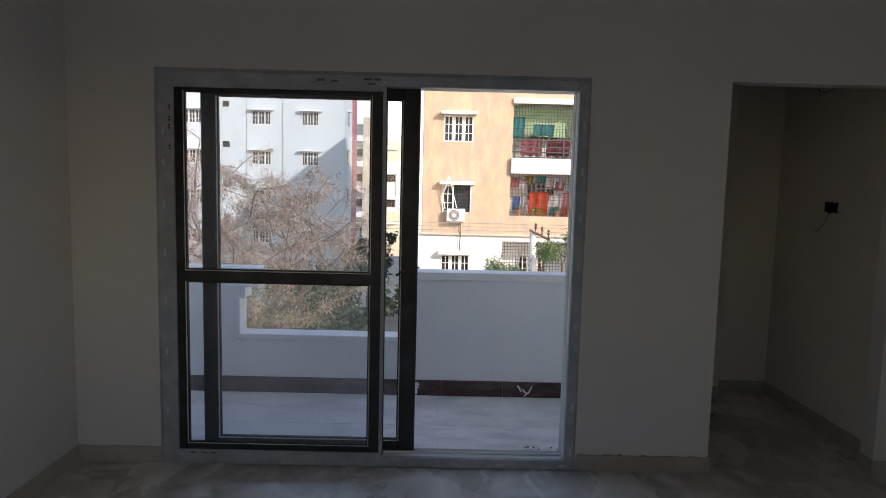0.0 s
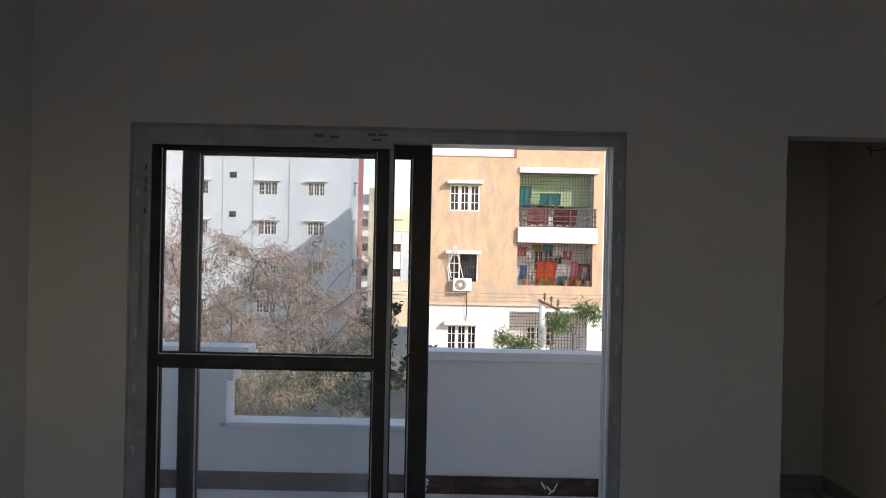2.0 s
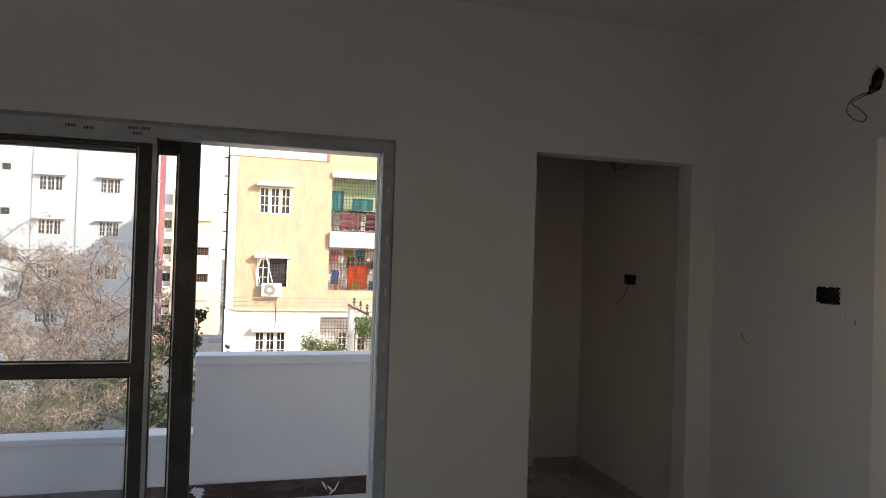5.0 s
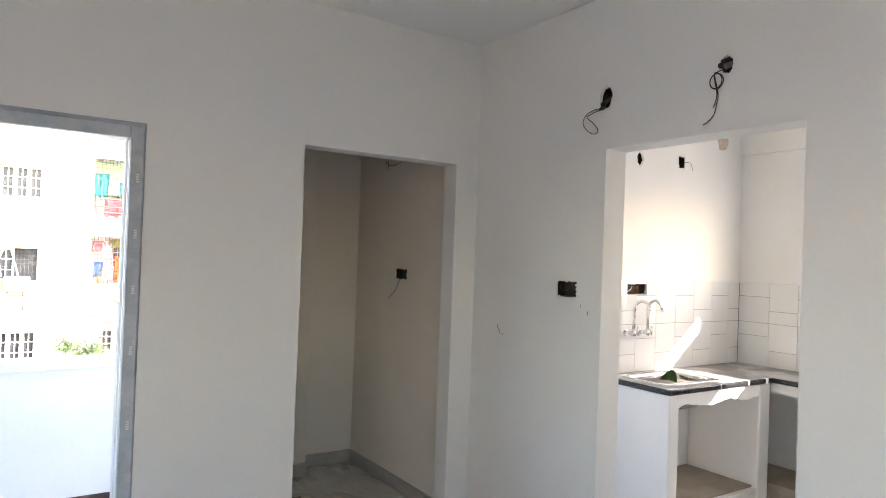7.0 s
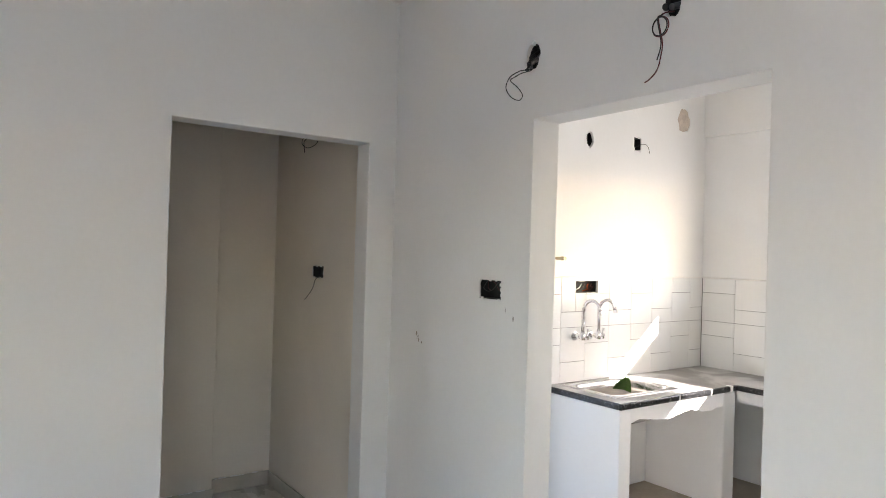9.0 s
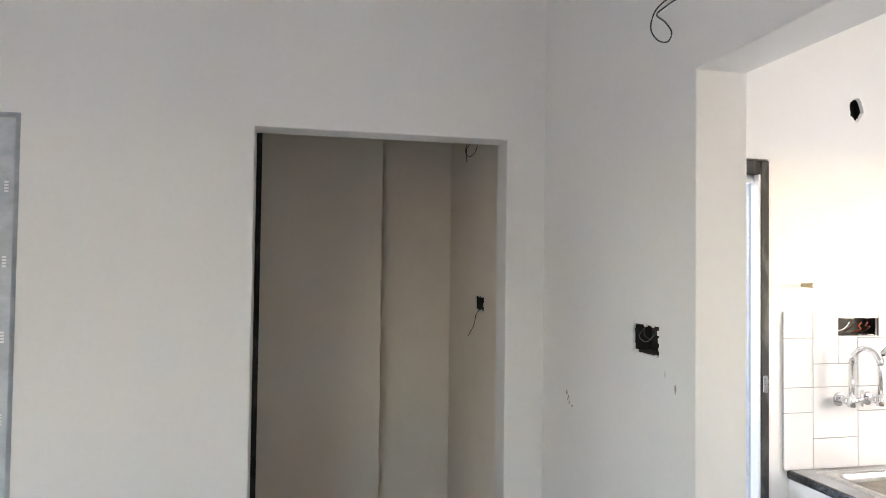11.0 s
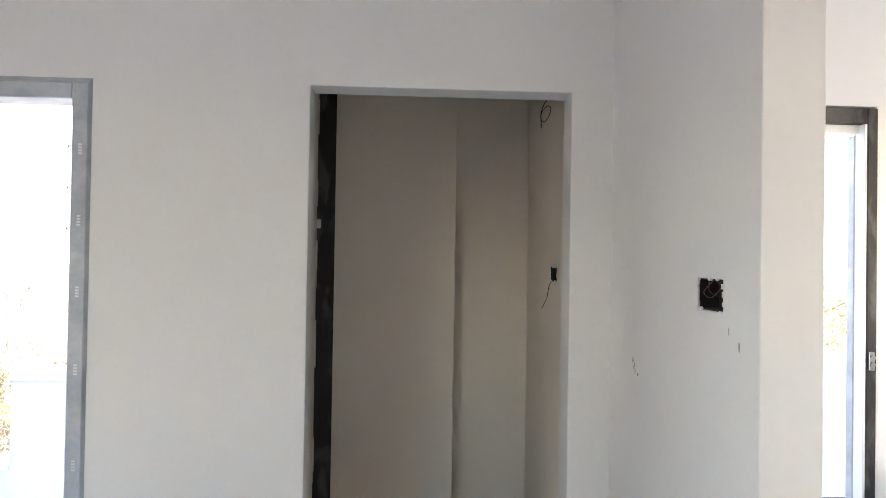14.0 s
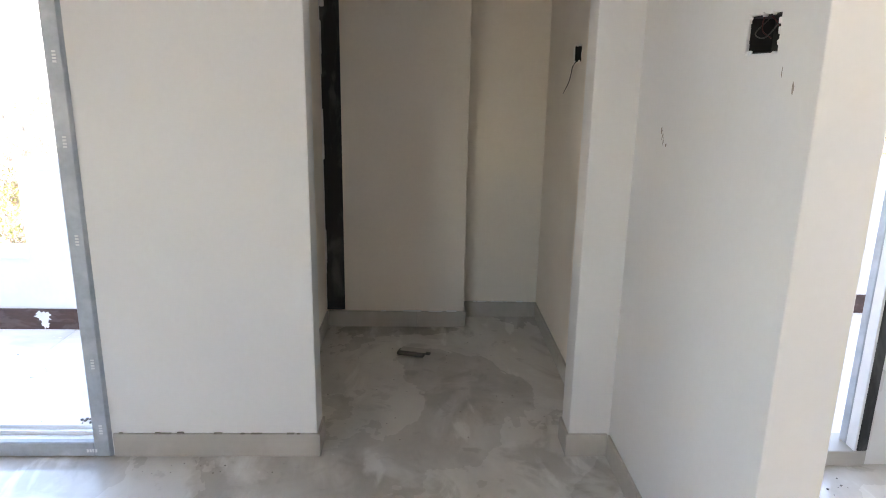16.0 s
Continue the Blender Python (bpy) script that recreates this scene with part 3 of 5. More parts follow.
bars_print(s2, [(-0.14, z, True) for z in (0.35, 0.62, 1.4)], d=0.0558, material=M_RUBBER)
bars_print(s1, [(-1.03, 1.036, False), (-1.0, 1.034, False), (-1.08, 1.034, False)], d=-0.0002, material=M_INK)

# ---- skirting ----
skirt = thing("baseboard", "beige tile skirting with dusty top edges", "skirting", kind="structure")


def skirting(axis, face, out, runs, z=0.0, h=0.09, t=0.010, material=None, parent=None, name="skirting_tile"):
    """Tile lengths along a wall face; out: +1 or -1, the way they stand proud."""
    for a, b in runs:
        d0, d1 = sorted((face, face + out * t))
        bb = block(a + 0.0008, b - 0.0008, d0, d1, z, z + h, 0.0018) if axis == "x" else block(d0, d1, a + 0.0008, b - 0.0008, z, z + h, 0.0018)
        part(name, bb, material or M_SKIRT, parent or skirt)


skirting("x", 0.0, -1, [(0.776, 1.512)])
skirting("y", 1.5, 1, [(0.0, 0.125)])
skirting("y", 2.411, -1, [(0.0, 0.125)])
skirting("x", 0.0, -1, [(2.399, 2.552)])
skirting("y", XE, -1, [(-0.36, -0.010), (-0.982, -0.36), (-2.4, -1.908), (-3.0, -2.4), (-3.6, -3.0), (-4.2, -3.6), (-4.8, -4.2), (-5.28, -4.8)])
skirting("x", 0.0, -1, [(XW + 0.01, X0 - 0.002)])
skirting("y", XW, 1, [(-0.6, 0.0), (-1.2, -0.6), (-1.8, -1.2), (-2.4, -1.8), (-3.0, -2.4), (-3.6, -3.0), (-4.2, -3.6)])
skirting("x", 1.292, -1, [(1.362, 1.85), (1.85, 2.111)])
skirting("y", 2.101, 1, [(1.284, 1.45)])
skirting("x", NB, -1, [(2.111, 2.528)])
skirting("y", NR, -1, [(0.122, 0.75), (0.75, 1.448)])
skirting("y", WB, 1, [(0.122, 0.70), (0.70, 1.282)])
rnd = random.Random(31)
for x0, x1, y in ((0.79, 1.49, -0.0115), (1.46, 2.08, 1.2805), (2.13, 2.50, 1.4465)):
    bm = bmesh.new()
    for k in range(9):
        x, w = rnd.uniform(x0, x1 - 0.06), rnd.uniform(0.008, 0.055)
        put(bm, x, min(x + w, x1), y, y + 0.011, 0.0895, 0.0895 + rnd.uniform(0.0015, 0.006), 0.0008)
    tagged(part("cement_smear", bm, M_RAW if x0 < 1 else M_COPING, skirt, "broken cement along the skirting's top"), kind="stuff")
bsk = thing("baseboard_balcony", "dark red granite skirting splashed with white paint", "skirting", kind="structure")
skirting("x", PY, -1, [(-2.2 + 0.45 * k, -2.2 + 0.45 * (k + 1)) for k in range(7)] + [(0.95, WB - 0.13)], BZ, 0.115, 0.012, M_BSKIRT, bsk)
skirting("x", 1.60, -1, [(2.7 + 0.45 * k, 3.15 + 0.45 * k) for k in range(5)], BZ, 0.115, 0.012, M_BSKIRT, bsk)

# ---- black door post inside the recess, plaster lapping over its edge ----
post = thing("door_post", "black painted door frame post set in the plaster", "door frame", (1.40, 1.30, 0.09))
part("post", block(1.352, 1.453, 1.300, 1.40, 0.092, 2.5, 0.004), M_BLACKWOOD, post)
rnd = random.Random(4)
bm = bmesh.new()
z = 0.10
while z < 2.48:
    hh = rnd.uniform(0.05, 0.2)
    put(bm, 1.345, 1.354 + rnd.uniform(0, 0.008), 1.288, 1.304, z, min(2.49, z + hh), 0.003)
    z += hh
part("plaster_edge", bm, M_WALL, post, "ragged white plaster edge")
part("hinge_cup", block(1.356, 1.378, 1.293, 1.301, 1.66, 1.71, 0.004), M_WALL, post, "lump of white plaster")

# ---- conduit boxes, holes and wires ----
def conduit_box(across, face, out, u0, u1, z0, z1, label, ragged=0.004, depth=0.055, material=None, seed=1):
    """A black box let into the wall, open to the room, with a broken plaster rim."""
    r = random.Random(seed)
    bx = thing("switch_box", label, "electrical box", ((face, (u0 + u1) / 2, z0) if across == "x" else ((u0 + u1) / 2, face, z0)))
    inner = -out
    d0, d1 = sorted((face + inner * depth, face + inner * (depth + 0.004)))
    def bk(a0, a1, b0, b1, c0, c1, bev=0.0):
        a0, a1 = sorted((a0, a1))
        return block(a0, a1, b0, b1, c0, c1, bev) if across == "x" else block(b0, b1, a0, a1, c0, c1, bev)
    m = material or M_BOXBLACK
    part("box_back", bk(d0, d1, u0 - 0.001, u1 + 0.001, z0 - 0.001, z1 + 0.001), m, bx)
    f = face + inner * 0.006
    for nm, b in (("box_side", bk(f, d0, u0, u0 + 0.003, z0, z1)), ("box_side", bk(f, d0, u1 - 0.003, u1, z0, z1)),
                  ("box_side", bk(f, d0, u0, u1, z0, z0 + 0.003)), ("box_side", bk(f, d0, u0, u1, z1 - 0.003, z1))):
        part(nm, b, m, bx)
    bm = bmesh.new()
    for k in range(14):
        side = r.randrange(4)
        u = r.uniform(u0, u1) if side < 2 else (u0 if side == 2 else u1)
        z = (z0 if side == 0 else z1) if side < 2 else r.uniform(z0, z1)
        su, sz = r.uniform(0.003, 0.012), r.uniform(0.002, ragged + 0.003)
        if side > 1:
            su, sz = sz, su
        dd = sorted((face - inner * 0.0015, face + inner * 0.006))
        put(bm, *((dd[0], dd[1], u - su, u + su) if across == "x" else (u - su, u + su, dd[0], dd[1])), z - sz, z + sz, 0.0015)
    tagged(part("plaster_rim", bm, M_WALL, bx, "crumbled plaster rim"), kind="stuff")
    return bx


def wire(name, parent, pts, r=0.0019, material=None, label=""):
    return part(name, tube(smooth_line(pts), r, 6), material or M_WIRE, parent, label, True)


b1 = conduit_box("x", XE, -1, *BOX1, "open black switch box with loose wires in the wall", seed=2)
wire("wire", b1, [(XE + 0.04, -0.72, 1.43), (XE + 0.012, -0.735, 1.445), (XE + 0.008, -0.75, 1.475), (XE + 0.02, -0.77, 1.462), (XE + 0.04, -0.775, 1.43)], 0.0014, M_WIRERED)
wire("wire", b1, [(XE + 0.04, -0.70, 1.47), (XE + 0.01, -0.71, 1.44), (XE + 0.01, -0.755, 1.43), (XE + 0.03, -0.785, 1.47)], 0.0013, M_PLASTIC)
b2 = conduit_box("x", NR, -1, 0.712, 0.866, 1.410, 1.480, "open black switch box with one hanging wire", seed=3)
wire("wire", b2, [(NR + 0.03, 0.785, 1.44), (NR - 0.012, 0.79, 1.40), (NR - 0.02, 0.80, 1.36), (NR - 0.02, 0.835, 1.325), (NR - 0.03, 0.895, 1.275)])
b3 = conduit_box("y", KN, -1, *KBOX, "open black switch box above the tiles", seed=5, depth=0.05)
for k in range(4):
    wire("wire", b3, [(3.81 + 0.05 * k, KN + 0.04, 1.37), (3.83 + 0.045 * k, KN + 0.004, 1.387 + 0.01 * (k % 2)), (3.86 + 0.03 * k, KN + 0.012, 1.40), (3.88 + 0.03 * k, KN + 0.02, 1.415)], 0.0022, M_CLOTH[0] if k == 2 else M_WIRERED if k % 2 else M_COPING)


def broken_hole(across, face, out, u0, u1, z0, z1, label, seed, material, depth=0.07, fill=1.0, skin=None):
    """A roughly broken hole in plaster: an uneven rim plate in front of a dark or cement-lined cavity."""
    r = random.Random(seed)
    cu, cz, ru, rz = (u0 + u1) / 2, (z0 + z1) / 2, (u1 - u0) / 2, (z1 - z0) / 2
    ob = thing("wall_hole", label, "wall hole", ((face, cu, z0) if across == "x" else (cu, face, z0)))
    n = 22
    inner = [(cu + ru * 0.80 * fill * math.cos(a) * r.uniform(0.85, 1.08), cz + rz * 0.86 * fill * math.sin(a) * r.uniform(0.8, 1.1)) for a in (2 * math.pi * k / n for k in range(n))]
    outer = [(cu + ru * 1.25 * max(-1, min(1, 1.5 * math.cos(a))), cz + rz * 1.2 * max(-1, min(1, 1.5 * math.sin(a)))) for a in (2 * math.pi * k / n for k in range(n))]
    bm = bmesh.new()
    def v(d, p):
        return bm.verts.new((d, p[0], p[1]) if across == "x" else (p[0], d, p[1]))
    front, back = face + out * 0.0005, face - out * 0.014
    ro, ri, rb = [v(face + out * 0.0004, p) for p in outer], [v(front, p) for p in inner], [v(back, (cu + (p[0] - cu) * 0.9, cz + (p[1] - cz) * 0.9)) for p in inner]
    for k in range(n):
        j = (k + 1) % n
        bm.faces.new((ro[k], ro[j], ri[j], ri[k]))
        bm.faces.new((ri[k], ri[j], rb[j], rb[k]))
    part("rim", bm, skin or M_WALL, ob, "broken plaster rim")
    d0, d1 = sorted((face - out * depth, face - out * (depth - 0.02)))
    e0, e1 = sorted((face - out * 0.012, face - out * depth))
    def bk(a0, a1, b0, b1, c0, c1):
        return block(a0, a1, b0, b1, c0, c1) if across == "x" else block(b0, b1, a0, a1, c0, c1)
    part("cavity", bk(d0, d1, u0, u1, z0, z1), material, ob)
    for b in (bk(e0, e1, u0, u0 + 0.004, z0, z1), bk(e0, e1, u1 - 0.004, u1, z0, z1), bk(e0, e1, u0, u1, z0, z0 + 0.004), bk(e0, e1, u0, u1, z1 - 0.004, z1)):
        part("cavity_side", b, material, ob)
    return ob


h1 = broken_hole("x", XE, -1, *HOLE_A, "broken hole in plaster with looped black wires hanging", 7, M_BOXBLACK, fill=1.16)
for k, (y, z, m) in enumerate(((-0.962, 2.300, M_WIRE), (-0.985, 2.305, M_PLASTIC), (-0.972, 2.325, M_WIRE))):
    part("conduit_end", tube([(XE + 0.03, y - 0.004, z + 0.03), (XE - 0.008, y, z), (XE - 0.016, y + 0.002, z - 0.022)], 0.0095 - 0.001 * k, 8), m, h1, "black flexible conduit end")
wire("wire", h1, [(XE + 0.01, -0.976, 2.285), (XE - 0.03, -0.958, 2.277), (XE - 0.05, -0.948, 2.269), (XE - 0.065, -0.919, 2.250), (XE - 0.07, -0.906, 2.212), (XE - 0.07, -0.938, 2.172), (XE - 0.07, -0.983, 2.153),
                  (XE - 0.07, -1.000, 2.169), (XE - 0.07, -0.972, 2.203), (XE - 0.065, -0.925, 2.238), (XE - 0.05, -0.937, 2.254), (XE - 0.03, -0.952, 2.268), (XE + 0.01, -0.976, 2.283)])
h2 = broken_hole("x", XE, -1, *HOLE_B, "broken hole in plaster with coiled red-black wires hanging", 8, M_BOXBLACK, fill=1.16)
for k, (y, z) in enumerate(((-1.575, 2.352), (-1.598, 2.346), (-1.585, 2.366))):
    part("conduit_end", tube([(XE + 0.03, y, z + 0.012), (XE - 0.014, y + 0.004, z - 0.006)], 0.0115 - 0.001 * k, 8), M_PLASTIC if k == 1 else M_BOXBLACK, h2, "black conduit end")
for k, m in ((0, M_WIRERED), (1, M_WIRE)):
    turns = [(XE - 0.030 - 0.004 * k, -1.568 + (0.029 - 0.003 * k) * math.sin(a) , 2.284 + (0.030 - 0.002 * k) * math.cos(a)) for a in (0.3 + 0.7 * i for i in range(10 + 9 * k))]
    tail = [(XE - 0.03, -1.570, 2.245), (XE - 0.03, -1.569, 2.215), (XE - 0.03, -1.558, 2.184)] if k else [(XE - 0.03, -1.576, 2.235), (XE - 0.03, -1.572, 2.195), (XE - 0.03, -1.560, 2.155), (XE - 0.03, -1.535, 2.132), (XE - 0.03, -1.515, 2.124)]
    wire("wire", h2, [(XE + 0.01, -1.588 + 0.006 * k, 2.335), (XE - 0.03, -1.584 + 0.004 * k, 2.322)] + turns + tail, 0.0021, m)
hk1 = broken_hole("y", KN, -1, *KH1, "small broken dark hole in white plaster", 9, M_BOXBLACK, fill=1.1, skin=M_KWALL)
hk2 = conduit_box("y", KN, -1, *KH2, "small open black wiring box with a thin wire", seed=11, depth=0.05)
wire("wire", hk2, [(4.345, KN + 0.02, 2.30), (4.37, KN - 0.02, 2.318), (4.41, KN - 0.03, 2.31), (4.435, KN - 0.03, 2.265)], 0.0016)
hk3 = broken_hole("y", KN, -1, *KH3, "patched pipe hole with raw cement", 12, M_PATCH, depth=0.025, fill=1.25, skin=M_KWALL)
loop = thing("wire_loop", "small black wire loop hanging from the recess wall", "wire", (NR, 0.98, 2.25))
wire("wire", loop, [(NR + 0.005, 0.90, 2.305), (NR - 0.02, 0.91, 2.285), (NR - 0.022, 1.00, 2.262), (NR - 0.022, 1.02, 2.225), (NR - 0.02, 0.94, 2.192), (NR - 0.02, 0.83, 2.20), (NR - 0.02, 0.80, 2.23), (NR - 0.025, 0.87, 2.252), (NR - 0.03, 0.97, 2.235), (NR - 0.03, 0.96, 2.165)], 0.0022)

# scuffs on the plaster
for u, z, w, h, nm in ((-0.237, 1.201, 0.007, 0.011, 1), (-0.250, 1.188, 0.005, 0.007, 2), (-0.256, 1.172, 0.004, 0.013, 3), (-0.281, 1.163, 0.007, 0.005, 4), (-0.907, 1.329, 0.004, 0.014, 5), (-0.86, 1.36, 0.002, 0.012, 6), (-0.243, 1.178, 0.003, 0.006, 7)):
    rr = random.Random(nm)
    bm = bmesh.new()
    vs = [bm.verts.new((XE - 0.0008, u + w * math.cos(a) * rr.uniform(0.5, 1.2), z + h * math.sin(a) * rr.uniform(0.5, 1.2))) for a in (k * math.pi / 5 for k in range(10))]
    bm.faces.new(vs)
    sc = part("scuff", bm, M_RAW)
    tagged(sc, "small dark chip in the plaster", "scuff", "plaster chips")

# ---- kitchen door to the utility ----
kd = thing("door_frame", "black painted wooden door frame with grey inner frame", "door frame", (3.11, -0.05, 0.0))
for nm, b in (("jamb", block(2.753, 2.820, KN - 0.012, 0.0, 0.06, 2.06, 0.004)), ("jamb", block(3.441, 3.480, KN - 0.012, 0.0, 0.06, 2.06, 0.004)), ("head", block(2.820, 3.441, KN - 0.011, 0.0, 2.005, 2.06, 0.004))):
    part(nm, b, M_BLACKWOOD, kd)
for nm, b in (("inner_jamb", block(2.813, 2.863, -0.045, 0.0, 0.06, 1.985, 0.003)), ("inner_jamb", block(3.431, 3.4405, -0.0705, -0.022, 0.06, 2.004, 0.001)), ("inner_head", block(2.863, 3.431, -0.045, 0.02, 1.975, 2.0045, 0.002))):
    part(nm, b, M_UPVC, kd, "white inner frame")
part("stop", block(2.754, 2.833, 0.0, 0.058, 0.06, 2.055), M_UPVC, kd, "white rebate")
part("film_strip", block(3.428, 3.462, -0.0215, 0.016, 0.062, 1.974, 0.003), M_FILM, kd, "blue-grey film-covered strip")
part("threshold", block(2.753, 3.480, KN - 0.012, 0.06, 0.0, 0.06, 0.004), M_SKIRT, kd, "beige stone threshold")
lt = join(block(3.448, 3.470, KN - 0.018, KN - 0.011, 1.145, 1.21, 0.002), tube([(3.459, KN - 0.024, 1.19), (3.459, KN - 0.012, 1.19)], 0.009, 8), tube([(3.459, KN - 0.024, 1.165), (3.459, KN - 0.012, 1.165)], 0.009, 8))
part("latch", lt, M_CHROME, kd, "small steel latch")
rnd = random.Random(9)
bm = bmesh.new()
for k in range(26):
    z = 0.06 + k * 0.077
    put(bm, 3.477, 3.485 + rnd.uniform(0, 0.012), KN - 0.005, KN + 0.002, z, z + 0.08, 0.002)
part("plaster_edge", bm, M_WALL, kd, "ragged plaster edge")

# ---- kitchen counter, sink, taps, tiles ----
CT, CF, CW, CI = 0.833, -0.622, 3.562, 4.63           # top, front edge, west end, inner corner
counter = thing("worktop", "L-shaped black granite worktop covered in cement dust", "worktop", (4.3, -0.35, 0.8))
SX0, SX1, SY0, SY1 = 3.68, 4.18, -0.495, -0.13        # sink cut-out
for b in ((CW + 0.02, SX0, CF + 0.02, KN), (SX1, KE, CF + 0.02, KN), (SX0, SX1, CF + 0.02, SY0), (SX0, SX1, SY1, KN), (CI + 0.02, KE, -2.6, CF + 0.02)):
    part("slab", block(*b, 0.80, CT), M_GRANTOP, counter)
part("nosing", block(CW, 4.06, CF, CF + 0.024, 0.800, CT + 0.001, 0.010, 3), M_GRANITE, counter, "polished black rounded front edge")
part("nosing", block(4.062, CI + 0.012, CF, CF + 0.024, 0.800, CT + 0.001, 0.010, 3), M_GRANITE, counter, "polished black rounded front edge")
part("nosing", block(CW, CW + 0.024, CF + 0.012, KN, 0.800, CT + 0.001, 0.010, 3), M_GRANITE, counter, "polished black rounded end edge")
part("nosing", block(CI, CI + 0.024, -2.6, CF + 0.012, 0.800, CT + 0.001, 0.010, 3), M_GRANITE, counter, "polished black rounded front edge")
for x, w in ((4.061, 0.004), (4.57, 0.014), (4.36, 0.006)):
    part("joint_filler", block(x - w, x + w, CF - 0.0015, CF + 0.03, 0.801, CT + 0.003, 0.001), M_COPING, counter, "smear of white cement at the joint")
sup = thing("counter_support", "whitewashed masonry piers and apron under the worktop", "counter base", (4.2, -0.35, 0))
part("pier", block(3.572, 3.665, CF + 0.012, KN, 0.0, 0.80, 0.006, 2), M_KWALL, sup)
part("pier", block(4.51, 4.635, CF + 0.012, KN, 0.0, 0.80, 0.012, 3), M_KWALL, sup)
part("plinth", block(3.665, 4.51, CF + 0.016, KN, 0.0, 0.105, 0.006, 2), M_KWALL, sup, "low whitewashed plinth")
part("plinth_top", block(3.665, 4.51, CF + 0.05, KN, 0.105, 0.12, 0.003), M_STONE, sup, "dusty brown stone slab")
part("plinth_top", block(4.665, KE, -2.49, KN, 0.0, 0.12, 0.003), M_STONE, sup, "dusty brown stone slab")
rnd = random.Random(12)
def apron(horizontal, a0, a1, d0, d1):
    bm = bmesh.new()
    n = 24
    lo = [(a0 + (a1 - a0) * k / n, 0.722 + 0.014 * math.sin(k * 0.55) + rnd.uniform(-0.006, 0.006)) for k in range(n + 1)]
    rows = []
    for d in (d0, d1):
        rows.append(([bm.verts.new((a, d, z) if horizontal else (d, a, z)) for a, z in lo], [bm.verts.new((a, d, 0.80) if horizontal else (d, a, 0.80)) for a, _ in lo]))
    for k in range(n):
        for low, top in rows:
            bm.faces.new((low[k], low[k + 1], top[k + 1], top[k]))
        bm.faces.new((rows[0][0][k], rows[0][0][k + 1], rows[1][0][k + 1], rows[1][0][k]))
    return bm
part("apron", apron(True, 3.665, 4.51, CF + 0.016, CF + 0.06), M_KWALL, sup, "rough-edged plaster apron")
part("apron", apron(False, CF + 0.012, -2.6, CI + 0.016, CI + 0.06), M_KWALL, sup, "rough-edged plaster apron")
part("soffit", block(3.665, KE, CF + 0.06, KN, 0.79, 0.801), M_RAW, sup, "raw cement underside")
part("soffit", block(4.66, KE, -2.6, CF + 0.06, 0.79, 0.801), M_RAW, sup, "raw cement underside")
part("pier", block(4.62, KE, -2.6, -2.49, 0.0, 0.80, 0.006), M_WALL, sup)

sink = thing("kitchen_sink", "stainless steel inset sink with drainboard rim", "sink", (3.91, -0.36, 0.84))
def basin(x0, x1, y0, y1, z1, depth, r=0.06):
    """A rounded steel bowl with a flat pressed rim."""
    bm = bmesh.new()
    def ring(inset, z, rad):
        pts = []
        for cx, cy, a0 in ((x1 - inset - rad, y1 - inset - rad, 0), (x0 + inset + rad, y1 - inset - rad, 90), (x0 + inset + rad, y0 + inset + rad, 180), (x1 - inset - rad, y0 + inset + rad, 270)):
            for k in range(6):
                a = radians(a0 + 18 * k)
                pts.append(bm.verts.new((cx + rad * math.cos(a), cy + rad * math.sin(a), z)))
        return pts
    rings = [ring(-0.028, z1 - 0.004, 0.02), ring(-0.026, z1 + 0.004, 0.02), ring(0.012, z1 + 0.0045, r), ring(0.018, z1, r), ring(0.026, z1 - 0.02, r), ring(0.036, z1 - depth + 0.03, r), ring(0.06, z1 - depth, r)]
    for a, b in zip(rings, rings[1:]):
        for k in range(len(a)):
            j = (k + 1) % len(a)
            bm.faces.new((a[k], a[j], b[j], b[k]))
    bm.faces.new(rings[-1])
    return bm
part("bowl", basin(SX0, SX1, SY0, SY1, CT, 0.18), M_STEEL, sink, smooth=True)
part("drain", tube([(3.92, -0.36, CT - 0.18), (3.92, -0.36, CT - 0.174)], 0.035, 20), M_CHROME, sink, "round chrome drain")
rag = thing("leaf_scrap", "bright green leaf lying in the steel sink", "leaf", (3.98, -0.30, 0.80))
bm = bmesh.new()
n = 9
rows = []
for k in range(n):
    t = k / (n - 1)
    w = 0.060 * math.sin(math.pi * min(1, 0.10 + t * 0.86)) + 0.004
    c = Vector((3.83 + 0.29 * t, -0.36 + 0.15 * t, 0.668 + 0.235 * t - 0.05 * t * t))
    rows.append([bm.verts.new(c + Vector((0.1 * s * w, -s * w, 0.35 * abs(s) * w))) for s in (-1, 0, 1)])
for a, b in zip(rows, rows[1:]):
    for k in range(2):
        bm.faces.new((a[k], a[k + 1], b[k + 1], b[k]))
bmesh.ops.solidify(bm, geom=bm.faces[:], thickness=0.0015)
part("blade", bm, M_GREEN, rag, smooth=True)


